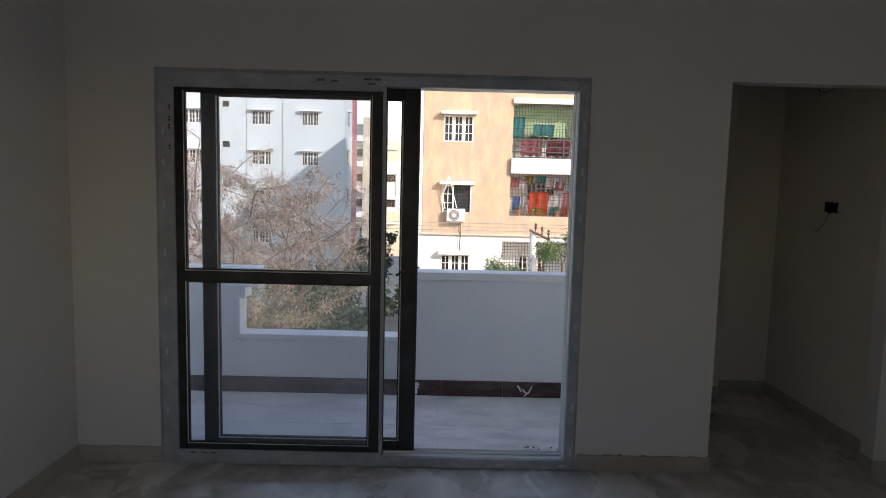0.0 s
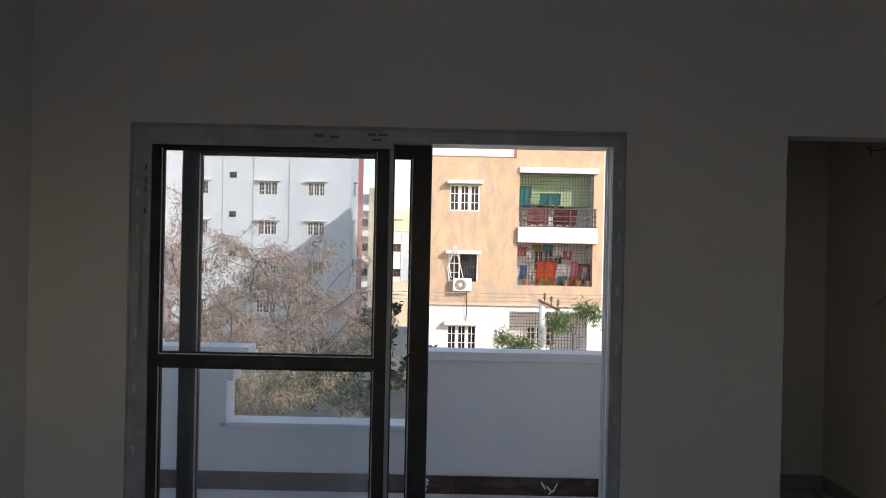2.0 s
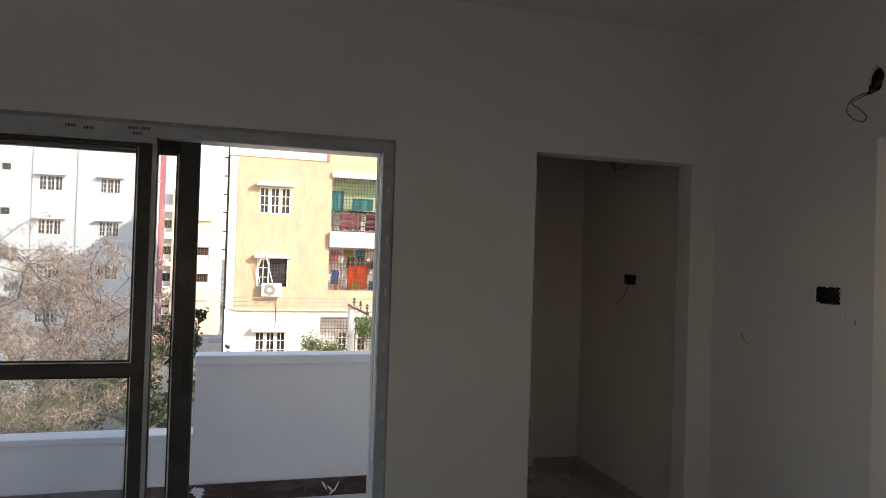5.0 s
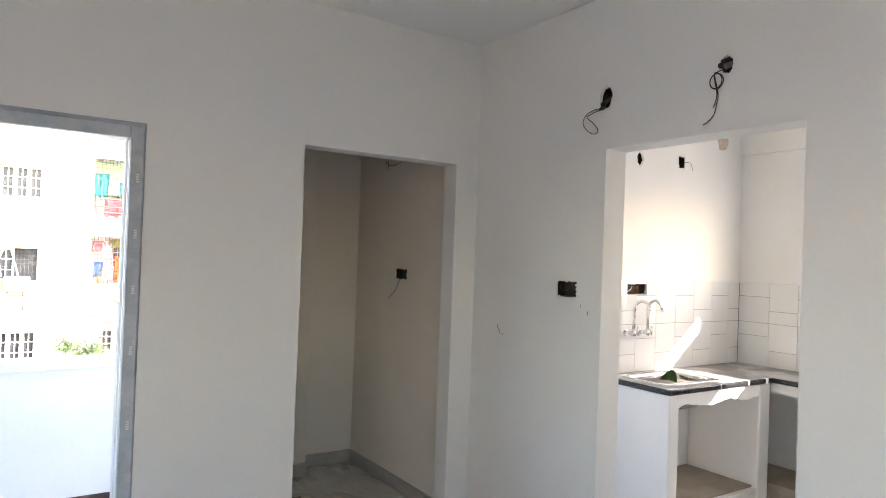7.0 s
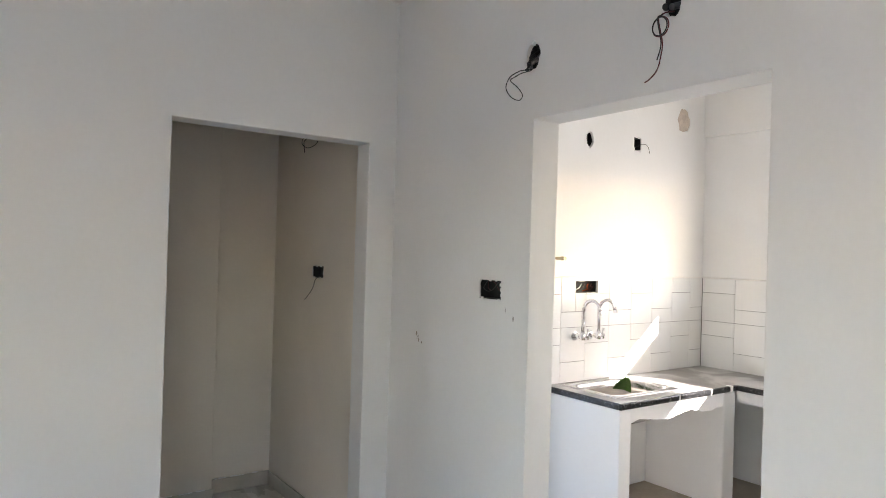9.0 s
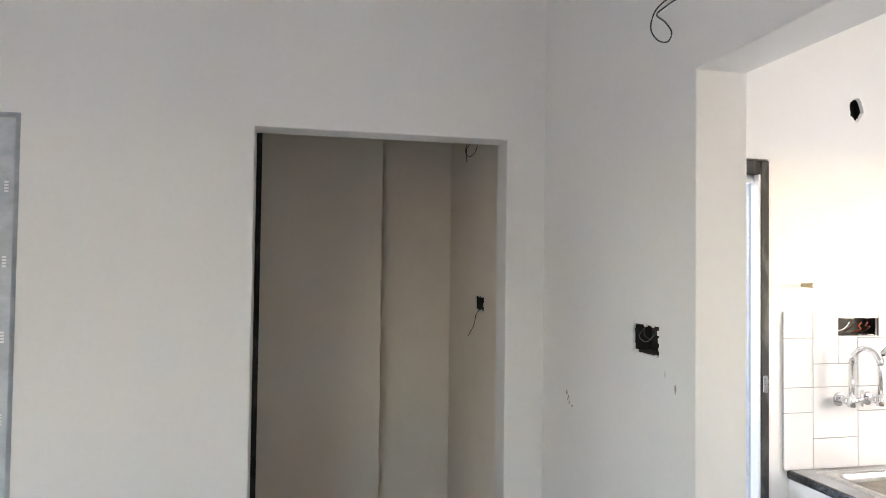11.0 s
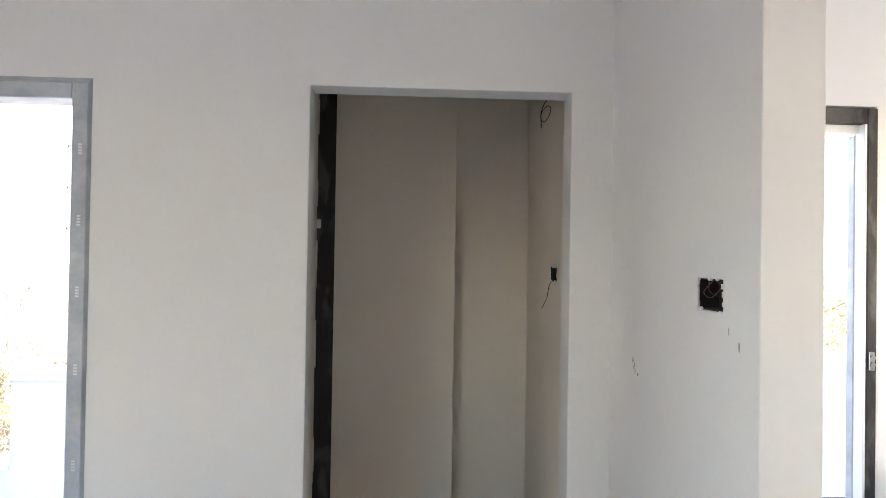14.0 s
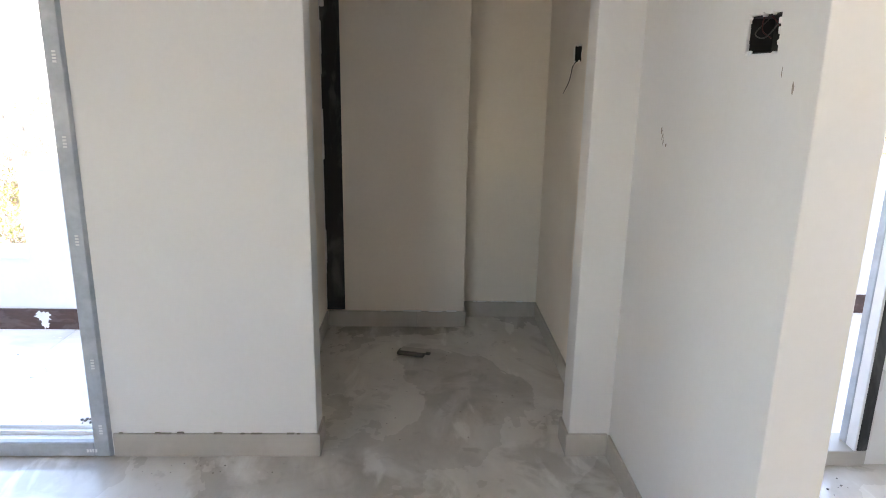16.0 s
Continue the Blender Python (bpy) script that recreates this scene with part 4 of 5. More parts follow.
def tap(x, swing):
    tp = thing("sink_tap", "chrome wall-mounted swan-neck sink tap", "tap", (x, KN, 1.10), "taps over the sink")
    part("flange", tube([(x, KN - 0.001, 1.108), (x, KN - 0.012, 1.108)], 0.028, 20), M_CHROME, tp, smooth=False)
    part("body", join(tube([(x, KN - 0.01, 1.108), (x, KN - 0.075, 1.108)], 0.014, 14), tube([(x, KN - 0.075, 1.09), (x, KN - 0.075, 1.135)], 0.016, 14)), M_CHROME, tp, smooth=True)
    part("spindle", join(tube([(x, KN - 0.05, 1.108), (x + 0.075, KN - 0.05, 1.108)], 0.011, 12), tube([(x + 0.072, KN - 0.05, 1.085), (x + 0.072, KN - 0.05, 1.15)], 0.007, 10)), M_CHROME, tp, "chrome quarter-turn lever", True)
    pts = [(x, KN - 0.075, 1.13), (x, KN - 0.075, 1.26)]
    R = 0.052
    sx, sy = math.sin(swing), -math.cos(swing)
    for k in range(0, 11):
        a = math.pi * k / 10 * 0.88
        o = R - R * math.cos(a)
        pts.append((x + sx * o, KN - 0.075 + sy * o, 1.26 + R * math.sin(a) * 1.25))
    e = pts[-1]
    pts.append((e[0] + sx * 0.008, e[1] + sy * 0.008, e[2] - 0.018))
    part("spout", tube(pts, 0.0105, 12), M_CHROME, tp, smooth=True)
    part("aerator", tube([pts[-1], (pts[-1][0] + sx * 0.004, pts[-1][1] + sy * 0.004, pts[-1][2] - 0.018)], 0.013, 12), M_CHROME, tp)
    return tp


tap(3.80, 0.35)
tap(3.937, 1.25)
stub = thing("pipe_stub", "brass pipe stub sticking out of the plaster", "pipe stub", (3.625, KN, 1.567))
part("stub", join(tube([(3.64, KN + 0.01, 1.567), (3.64, KN - 0.05, 1.567)], 0.009, 12), tube([(3.64, KN - 0.045, 1.567), (3.64, KN - 0.07, 1.567)], 0.013, 6)), M_BRASS, stub)

TT, TL, TM = 1.455, 3.545, 1.158                   # tile head, left end, joint between the two courses
back_n = wall("tile_bed", "y", KN - 0.006, KN + 0.001, TL + 0.004, KE, CT, TT - 0.002, [KBOX], M_TGROUT, bevel=0)
tagged(back_n, "white glazed splashback tiles with dark thin joints", kind="structure")
back_e = part("tile_bed", block(KE - 0.006, KE + 0.001, -1.05, KN, CT, TT - 0.002), M_TGROUT)
tagged(back_e, "white glazed splashback tiles with dark thin joints", kind="structure")


def tile_at(north, a0, a1, z0, z1, parent):
    g = 0.0012
    b = block(a0 + g, a1 - g, KN - 0.011, KN - 0.004, z0 + g, z1 - g, 0.0012) if north else block(KE - 0.011, KE - 0.004, a0 + g, a1 - g, z0 + g, z1 - g, 0.0012)
    part("tile", b, M_TILE, parent)


def tile_column(north, a0, a1, short_on_top, parent):
    """Two courses, each of one short and one long tile; a tile that meets the switch box is cut round it."""
    for head, foot in ((TT, TM), (TM, CT)):
        zm = head - (0.100 if short_on_top else 0.204)
        for z0, z1 in ((zm, head), (foot, zm)):
            if north and a0 < KBOX[1] and a1 > KBOX[0] and z1 > KBOX[2]:
                for c0, c1 in ((a0, min(a1, KBOX[0])), (max(a0, KBOX[1]), a1)):
                    if c1 - c0 > 0.02:
                        tile_at(True, c0, c1, z0, z1, parent)
                if KBOX[2] - z0 > 0.008:
                    tile_at(True, max(a0, KBOX[0]), min(a1, KBOX[1]), z0, KBOX[2], parent)
            else:
                tile_at(north, a0, a1, z0, z1, parent)


edges = [TL, 3.680] + [3.680 + 0.2115 * k for k in range(1, 7)] + [KE - 0.012]
for k, (a, b) in enumerate(zip(edges, edges[1:])):
    tile_column(True, a, b, k % 2 == 0, back_n)
for k, (a, b) in enumerate(((-0.318, KN - 0.012), (-0.536, -0.318), (-0.750, -0.536), (-0.965, -0.750), (-1.05, -0.965))):
    tile_column(False, a, b, k % 2 == 0, back_e)
part("box_patch", block(KBOX[0], KBOX[1], KN - 0.009, KN - 0.001, KBOX[3], TT - 0.002, 0.001), M_COPING, back_n, "white cement over the switch box")
part("tile_top", block(TL, KE, KN - 0.012, KN, TT - 0.002, TT + 0.006, 0.002), M_GROUT, back_n, "rough cement top edge")
part("tile_top", block(KE - 0.012, KE, -1.05, KN - 0.012, TT - 0.002, TT + 0.006, 0.002), M_GROUT, back_e, "rough cement top edge")

# ---- small loose things on the floor ----
scrap = thing("plastic_scrap", "folded grey plastic strip lying on the dusty floor", "scrap", (1.828, 0.904, 0.0))
bm = join(block(-0.075, 0.065, -0.03, 0.022, 0.0005, 0.022, 0.006), block(-0.05, 0.085, 0.01, 0.035, 0.0005, 0.010, 0.003))
bmesh.ops.rotate(bm, verts=bm.verts[:], cent=(0, 0, 0), matrix=Matrix.Rotation(radians(-16), 3, "Z"))
bmesh.ops.translate(bm, verts=bm.verts[:], vec=(1.828, 0.904, 0.0))
part("strip", bm, M_PLASTIC, scrap)
# pale top over the dark strip: lit upper side and shaded underside as colours
bm = block(-0.06, 0.07, -0.016, 0.03, 0.0225, 0.026, 0.001)
bmesh.ops.rotate(bm, verts=bm.verts[:], cent=(0, 0, 0), matrix=Matrix.Rotation(radians(-16), 3, "Z"))
bmesh.ops.translate(bm, verts=bm.verts[:], vec=(1.828, 0.904, 0.0))
part("flap", bm, M_SKIRT, scrap, "pale upper flap, its lit top put into the colour")
rnd = random.Random(21)
def crumbs(name, label, area, count, size, zf, material):
    bm = bmesh.new()
    for k in range(count):
        x, y = rnd.uniform(area[0], area[1]), rnd.uniform(area[2], area[3])
        s = size * rnd.uniform(0.3, 1.2)
        g = bmesh.ops.create_icosphere(bm, subdivisions=1, radius=s)
        for v in g["verts"]:
            v.co = Vector((x + v.co.x * rnd.uniform(0.7, 1.5), y + v.co.y * rnd.uniform(0.7, 1.5), zf + max(0, v.co.z * 0.6 + s * 0.4)))
    return tagged(part(name, bm, material), label, kind="stuff")
crumbs("plaster_crumbs", "fine grey plaster crumbs scattered on the floor", (1.4, 2.4, 0.1, 1.2), 40, 0.0032, 0.0, M_RAW)
crumbs("floor_grit", "dark grit along the door sill", (-1.3, 1.4, -0.12, -0.03), 40, 0.0026, 0.0, M_LITTER)
crumbs("kitchen_debris", "dark crumbs scattered on the kitchen floor", (2.78, 3.56, -0.95, -0.12), 170, 0.0052, 0.0, M_LITTER)
crumbs("balcony_specks", "white paint specks on the balcony tiles", (-0.1, 0.7, 0.2, 1.2), 40, 0.006, BZ, M_COPING)
crumbs("dry_leaves", "dry dark leaf litter on the balcony tiles", (0.52, 0.74, 0.22, 0.34), 26, 0.007, BZ, M_LITTER)
def blob(x, z, rx, rz, y, seed, n=22):
    """An uneven thin splash of paint on a face looking south."""
    r = random.Random(seed)
    bm = bmesh.new()
    ring = [(x + rx * math.cos(a) * r.uniform(0.6, 1.15), z + rz * math.sin(a) * r.uniform(0.6, 1.15)) for a in (2 * math.pi * k / n for k in range(n))]
    f, b = [bm.verts.new((u, y - 0.0012, w)) for u, w in ring], [bm.verts.new((u, y, w)) for u, w in ring]
    bm.faces.new(f)
    for k in range(n):
        bm.faces.new((f[k], f[(k + 1) % n], b[(k + 1) % n], b[k]))
    return bm


tagged(part("paint_splash", join(blob(-0.150, BZ + 0.075, 0.045, 0.034, PY - 0.012, 1), blob(-0.145, BZ + 0.035, 0.024, 0.03, PY - 0.0122, 2)), M_COPING), "white paint splash on the dark skirting", "paint splash")
drip = bmesh.new()
for k, (u, z, a) in enumerate(((0.62, 0.07, -0.5), (0.66, 0.045, -0.8), (0.70, 0.06, 0.5), (0.68, 0.03, 0.9))):
    b = blob(0, 0, 0.007, 0.034, PY - 0.012, 10 + k, 14)
    bmesh.ops.rotate(b, verts=b.verts[:], cent=(0, PY, 0), matrix=Matrix.Rotation(a, 3, "Y"))
    bmesh.ops.translate(b, verts=b.verts[:], vec=(u, 0, BZ + z))
    drip = join(drip, b)
tagged(part("paint_drips", drip, M_COPING), "white paint drips on the dark skirting", "paint splash")

# balcony floor tiles
bf = bpy.data.objects["floor_balcony"]
for i in range(6):
    for j in range(2):
        x0, y0 = -2.2 + 0.555 * i + 0.0, 0.122 + 0.53 * j
        x1, y1 = min(x0 + 0.552, WB - 0.122), (y0 + 0.527 if j == 0 else PY)
        part("tile", block(x0 + 0.003, x1, y0 + 0.003, y1, BZ - 0.012, BZ, 0.0015), M_BFLOOR, bf)


# ---- outside: ground, buildings, trees, wires ----
GZ = -8.5
GB = GZ - 2.2      # footings reach below the ground
gr = part("ground", block(-900, 900, -600, 900, GZ - 0.5, GZ), M_GROUND)
tagged(gr, "dusty ground with patches of scrub", kind="structure")


def window_unit(parent, x0, x1, z0, z1, y, frame_m, panels=3, shade=True, wide=0.12, deep=0.4, cross=2, thick=0.0, mull=0.045):
    """A barred three-light window in a facade facing south, with its concrete shade."""
    w = part("window", block(x0 + 0.02, x1 - 0.02, y + 0.10, y + 0.12, z0 + 0.02, z1 - 0.02), M_DARKWIN, parent, "dark barred window")
    bm = bmesh.new()
    for a, b, c, d in ((x0, x0 + 0.06, z0, z1), (x1 - 0.06, x1, z0, z1), (x0 + 0.06, x1 - 0.06, z0, z0 + 0.06), (x0 + 0.06, x1 - 0.06, z1 - 0.06, z1)):
        put(bm, a, b, y - 0.02, y + 0.1, c, d)
    pw = (x1 - x0) / panels
    for k in range(1, panels):
        put(bm, x0 + pw * k - mull, x0 + pw * k + mull, y + 0.0, y + 0.09, z0 + 0.06, z1 - 0.06)
    part("window_frame", bm, frame_m, w)
    for k in range(panels):
        cx = x0 + pw * (k + 0.5)
        part("bar", block(cx - 0.018, cx + 0.018, y + 0.04, y + 0.07, z0 + 0.06, z1 - 0.06), frame_m, w)
    for k in range(1, cross + 1):
        z = z0 + (z1 - z0) * k / (cross + 1)
        part("bar", block(x0 + 0.06, x1 - 0.06, y + 0.042, y + 0.072, z - 0.014, z + 0.014), frame_m, w)
    if shade:
        part("sunshade", block(x0 - wide, x1 + wide, y - deep, y + 0.02, z1 + 0.02, z1 + 0.02 + (thick or 0.09 * (x1 - x0) / 1.27 * 1.6), 0.015), M_WHITEF, w, "white concrete window shade")
    return w


def ac_unit(parent, x0, x1, z0, z1, y):
    a = part("air_conditioner", block(x0, x1, y - 0.42, y - 0.12, z0, z1, 0.03, 2), M_ACW, parent, "off-white outdoor air-conditioner unit")
    cx, cz, r = x0 + (x1 - x0) * 0.40, (z0 + z1) / 2, (z1 - z0) * 0.40
    part("fan_guard", tube([(cx, y - 0.428, cz), (cx, y - 0.418, cz)], r, 24), M_CONC, a, "round grey fan guard")
    for rr in (1.0, 0.68):
        part("fan_ring", tube([(cx + r * rr * math.cos(t), y - 0.43, cz + r * rr * math.sin(t)) for t in (2 * math.pi * k / 20 for k in range(21))], 0.011, 5), M_IRON, a, "dark fan grille ring")
    part("fan_hub", tube([(cx, y - 0.445, cz), (cx, y - 0.42, cz)], r * 0.34, 14), M_ACW, a, "off-white fan hub")
    for x in (x0 + 0.12, x1 - 0.12):
        part("bracket", block(x - 0.02, x + 0.02, y - 0.44, y, z0 - 0.05, z0), M_IRON, a, "dark steel bracket")
    return a


# peach apartment building across the lane
OY = 25.2
ob_ = thing("apartment_building", "peach and white apartment building with barred windows", "building", (3.0, 31, GZ))
HX0, HX1 = -0.2, 7.16
W1 = [(0.65, 1.92, 2.55, 3.67), (0.645, 1.90, -0.43, 0.72), (0.64, 1.90, -3.42, -2.28), (0.65, 1.92, 6.0, 7.1)]
BALC = [(3.60, 6.75, 1.93, 4.22), (3.56, 6.75, -0.54, 1.27), (3.29, 6.60, -4.4, -1.66), (3.60, 6.75, 5.9, 7.6)]
wall("front_wall", "y", OY, OY + 0.25, HX0, HX1, -1.37, 8.05, W1[:2] + W1[3:] + BALC[:2] + BALC[3:], M_ORANGE, bevel=0, kind="", parent=ob_)
wall("lower_wall", "y", OY + 0.08, OY + 0.30, HX0 - 0.36, 8.0, GB, -1.37, [W1[2], BALC[2]], M_WHITEF, bevel=0, kind="", parent=ob_)
part("corner_pillar", block(HX0 - 0.34, HX0, OY + 0.02, OY + 0.4, -1.37, 8.05, 0.02), M_WHITEF, ob_, "white corner pillar")
part("corner_pillar", block(HX1, 7.62, OY + 0.05, OY + 0.4, -1.37, 8.05, 0.02), M_WHITEF, ob_, "white corner pillar")
part("side_wall", block(HX0 - 0.34, HX0 + 0.0, OY + 0.4, OY + 13.2, GB, 8.05), M_WHITEF, ob_)
part("side_wall", block(7.4, 7.62, OY + 0.4, OY + 13.2, GB, 8.05), M_WHITEF, ob_)
part("back_wall", block(HX0, 7.4, OY + 11.8, OY + 13.2, GB, 8.05), M_WHITEF, ob_)
part("roof", block(HX0 - 0.34, 7.7, OY - 0.1, OY + 13.2, 8.05, 8.2), M_CONC, ob_)
part("string_course", block(HX0 - 0.03, HX1, OY - 0.05, OY + 0.02, -1.43, -1.34, 0.01), M_TAN, ob_, "thin moulding under the peach wall")
part("downpipe", tube([(HX0 - 0.38, OY + 0.2, GB), (HX0 - 0.38, OY + 0.2, 8.5)], 0.05, 8), M_IRON, ob_, "dark drain pipe")
part("pipe_clip", block(3.33, 3.46, OY - 0.07, OY, 4.86, 6.0, 0.01), M_PINK, ob_, "pink painted strip")
part("slab_band", block(HX0 - 0.36, 3.33, OY - 0.06, OY + 0.015, 4.88, 5.75, 0.01), M_WHITEF, ob_, "white painted floor band")
for k in range(6):
    part("pipe_bracket", block(HX0 - 0.55, HX0 - 0.34, OY + 0.12, OY + 0.2, 1.0 + k * 0.75, 1.06 + k * 0.75), M_IRON, ob_)
for i, (a, b, c, d) in enumerate(W1):
    if i == 1:      # one casement stands open: a dark panel paints the unlit room behind a thin mesh
        window_unit(ob_, a, a + 0.5, c, d, OY, M_FRAMEW, panels=1, shade=False)
        o = part("window", block(a + 0.5, b, OY + 0.12, OY + 0.14, c, d), M_DARKWIN, ob_, "open window with fine bars, a dark panel for the unlit room")
        for k in range(6):
            part("bar", block(a + 0.58 + 0.12 * k, a + 0.59 + 0.12 * k, OY + 0.06, OY + 0.07, c, d), M_IRON, o)
        for k in range(7):
            part("bar", block(a + 0.5, b, OY + 0.062, OY + 0.072, c + 0.15 * (k + 1), c + 0.158 + 0.15 * k), M_IRON, o)
        part("window_frame", block(b - 0.05, b, OY - 0.02, OY + 0.1, c, d), M_FRAMEW, o)
        part("sunshade", block(a - 0.12, b + 0.12, OY - 0.4, OY + 0.02, d + 0.02, d + 0.17, 0.015), M_WHITEF, o, "white concrete window shade")
    else:
        window_unit(ob_, a, b, c, d, OY + (0.08 if i == 2 else 0), M_FRAMEW, mull=0.075)
ac_unit(ob_, 0.85, 1.64, -0.82, -0.28, OY)
for pts in ([(0.72, OY - 0.1, -0.35), (0.62, OY - 0.12, 0.2), (0.80, OY - 0.42, 0.75), (0.92, OY - 0.42, 1.08), (1.05, OY - 0.42, 0.6), (1.28, OY - 0.2, -0.25)], [(0.78, OY - 0.1, -0.3), (0.70, OY - 0.12, 0.3), (0.88, OY - 0.42, 0.85), (0.93, OY - 0.42, 1.10)], [(1.45, OY - 0.1, -0.8), (1.46, OY - 0.05, -1.5), (1.44, OY + 0.0, -2.1)]):
    part("hose", tube(smooth_line(pts, 5), 0.022, 5), M_FRAMEW if pts[0][0] < 1 else M_IRON, ob_, "loose pale coolant hose")
for i, (a, b, c, d) in enumerate(BALC):
    y = OY + (0.08 if i == 2 else 0)
    bal = part("balcony", join(block(a, b, y + 1.5, y + 1.6, c, d), block(a - 0.05, a, y + 0.25, y + 1.6, c, d), block(b, b + 0.05, y + 0.25, y + 1.6, c, d), block(a, b, y + 0.25, y + 1.6, d, d + 0.05), block(a, b, y + 0.25, y + 1.6, c - 0.05, c)), M_WHITEF, ob_, "recessed balcony")
    bm = bmesh.new()
    x = a
    while x < b:
        put(bm, x - 0.007, x + 0.007, y + 0.03, y + 0.044, c, d)
        x += 0.125
    z = c
    while z < d:
        put(bm, a, b, y + 0.032, y + 0.046, z - 0.007, z + 0.007)
        z += 0.14
    part("grille", bm, M_IRON, bal, "dark square iron grille")
    window_unit(bal, a + 0.9, a + 2.2, c + 0.5 * (d - c) - 0.3, c + 0.5 * (d - c) + 0.6, y + 1.40, M_FRAMEW, shade=False)
part("balcony_band", block(3.55, 6.92, OY - 0.22, OY + 0.26, 1.275, 1.93, 0.015), M_WHITEF, ob_, "white balcony band")
part("balcony_band", block(3.58, 6.92, OY - 0.16, OY + 0.24, 4.22, 4.46, 0.015), M_WHITEF, ob_, "white slab edge")
bm = bmesh.new()
for z in (1.98, 2.2, 2.42, 2.72):
    put(bm, 3.62, 6.9, OY - 0.02, OY + 0.02, z - 0.025, z + 0.025)
for k in range(4):
    put(bm, 3.65 + k * 1.05, 3.71 + k * 1.05, OY - 0.03, OY + 0.03, 1.93, 2.76)
part("railing", bm, M_IRON, ob_, "brownish iron railing")
part("net", block(3.62, 6.88, OY + 0.9, OY + 0.92, 2.9, 4.20), M_CURT, ob_, "green shade net")
# washing hung in the balconies
rnd = random.Random(5)
loose = []
def cloth(x, z, w, h, y, m, label):
    bm = bmesh.new()
    nx, nz = 8, 6
    g = [[bm.verts.new((x + w * i / nx + 0.02 * math.sin(j), y + 0.04 * math.sin(i * 1.7 + x) + 0.01 * j, z - h * j / nz * (1 + 0.06 * math.sin(i * 2.1)))) for j in range(nz + 1)] for i in range(nx + 1)]
    for i in range(nx):
        for j in range(nz):
            bm.faces.new((g[i][j], g[i + 1][j], g[i + 1][j + 1], g[i][j + 1]))
    bmesh.ops.solidify(bm, geom=bm.faces[:], thickness=0.01)
    c = part("washing", bm, m, smooth=True)
    loose.append(c)
    return tagged(c, label, "laundry", "washing on the balcony lines")
for x, z, w, h, k, lb in ((4.42, 0.52, 0.85, 0.98, 0, "bright orange cloth hung to dry"), (5.30, 0.40, 0.6, 0.62, 1, "white checked cloth hung to dry"), (5.35, -0.15, 0.42, 0.36, 2, "teal cloth hung to dry"), (3.72, 0.3, 0.3, 0.6, 3, "blue cloth hung to dry"),
                          (6.1, 0.42, 0.7, 0.8, 4, "maroon cloth hung to dry"), (4.7, 1.2, 0.45, 0.3, 2, "teal cloth hung high to dry"), (5.2, 1.2, 0.7, 0.5, 1, "white cloth hung high to dry"), (4.2, 1.2, 0.4, 0.35, 6, "olive cloth hung high to dry"),
                          (3.65, 1.1, 0.4, 0.4, 5, "pink cloth hung high to dry"), (5.9, -0.1, 0.3, 0.4, 0, "orange cloth hung low to dry"), (4.55, -0.2, 0.5, 0.3, 6, "olive cloth hung low to dry"),
                          (3.98, 1.05, 0.34, 0.45, 1, "white cloth with folds hung high to dry"), (4.02, 0.42, 0.3, 0.7, 1, "pale cloth hung beside the orange one"), (5.88, 0.5, 0.34, 0.75, 5, "pink checked cloth hung to dry"),
                          (6.36, 0.3, 0.26, 0.6, 1, "white cloth hung at the balcony end"), (5.45, 0.95, 0.5, 0.35, 4, "maroon cloth hung high to dry")):
    cloth(x, z, w, h, OY + 0.35, M_CLOTH[k], lb)
for x, z, w, h, k, lb in ((4.0, 2.75, 0.9, 0.7, 5, "pink cloth hung on the railing"), (5.1, 2.75, 1.0, 0.7, 4, "dark red cloth hung on the railing"), (3.62, 3.7, 0.5, 0.9, 2, "teal-green cloth hung to dry"), (4.5, 3.4, 0.9, 0.5, 2, "pale teal cloth hung to dry")):
    cloth(x, z, w, h, OY + 0.3, M_CLOTH[k], lb)
def flower_pot(x, y, z):
    p = thing("flower_pot", "small terracotta pot with a green plant", "plant pot", (x, y, z), "pots on the balcony edge")
    loose.append(p)
    part("pot", tube([(x, y, z), (x, y, z + 0.24)], 0.09, 10, 0.13), M_TERRA, p)
    bm = bmesh.new()
    for k in range(26):
        c = Vector((x + rnd.gauss(0, 0.1), y + rnd.gauss(0, 0.06), z + 0.3 + abs(rnd.gauss(0, 0.12))))
        d = Vector((rnd.gauss(0, 1), rnd.gauss(0, 1), rnd.gauss(0, 1))).normalized() * 0.06
        e = d.orthogonal().normalized() * 0.02
        bm.faces.new([bm.verts.new(q) for q in (c - d, c + e, c + d, c - e)])
    part("leaves", bm, M_GREEN, p)
for x in (3.95, 5.65, 6.2, 6.6):
    flower_pot(x, OY + 0.22, -0.54)

for o in (ob_, *loose):
    o.location += Vector((-0.46, 0, 0.60))

# pale blue building further off
BY = 45
bb = thing("apartment_building", "pale blue apartment building with white barred windows", "building", (-14, 52, GZ))
wins = []
for x0 in (-12.63, -9.05, -17.6, -21.0):
    for k in range(5):
        zt = 5.29 + 2.84 - 2.84 * k
        wins.append((x0, x0 + 1.4 if x0 != -9.05 else x0 + 1.24, zt - 0.98, zt))
small = [(-14.8, -14.15, 5.45 - 2.84 * k, 6.0 - 2.84 * k) for k in range(4)]
wall("front_wall", "y", BY, BY + 0.25, -26, -5.95, GB, 10.5, wins + small, M_BLUEF, bevel=0, kind="", parent=bb)
part("side_wall", block(-6.2, -5.952, BY + 0.26, BY + 4, GB, 10.5), M_BLUEF, bb)
part("stair_tower", block(-6.2, -5.9, BY + 4, BY + 6.8, GB, 10.0), M_PINK, bb, "dusty pink stair tower")
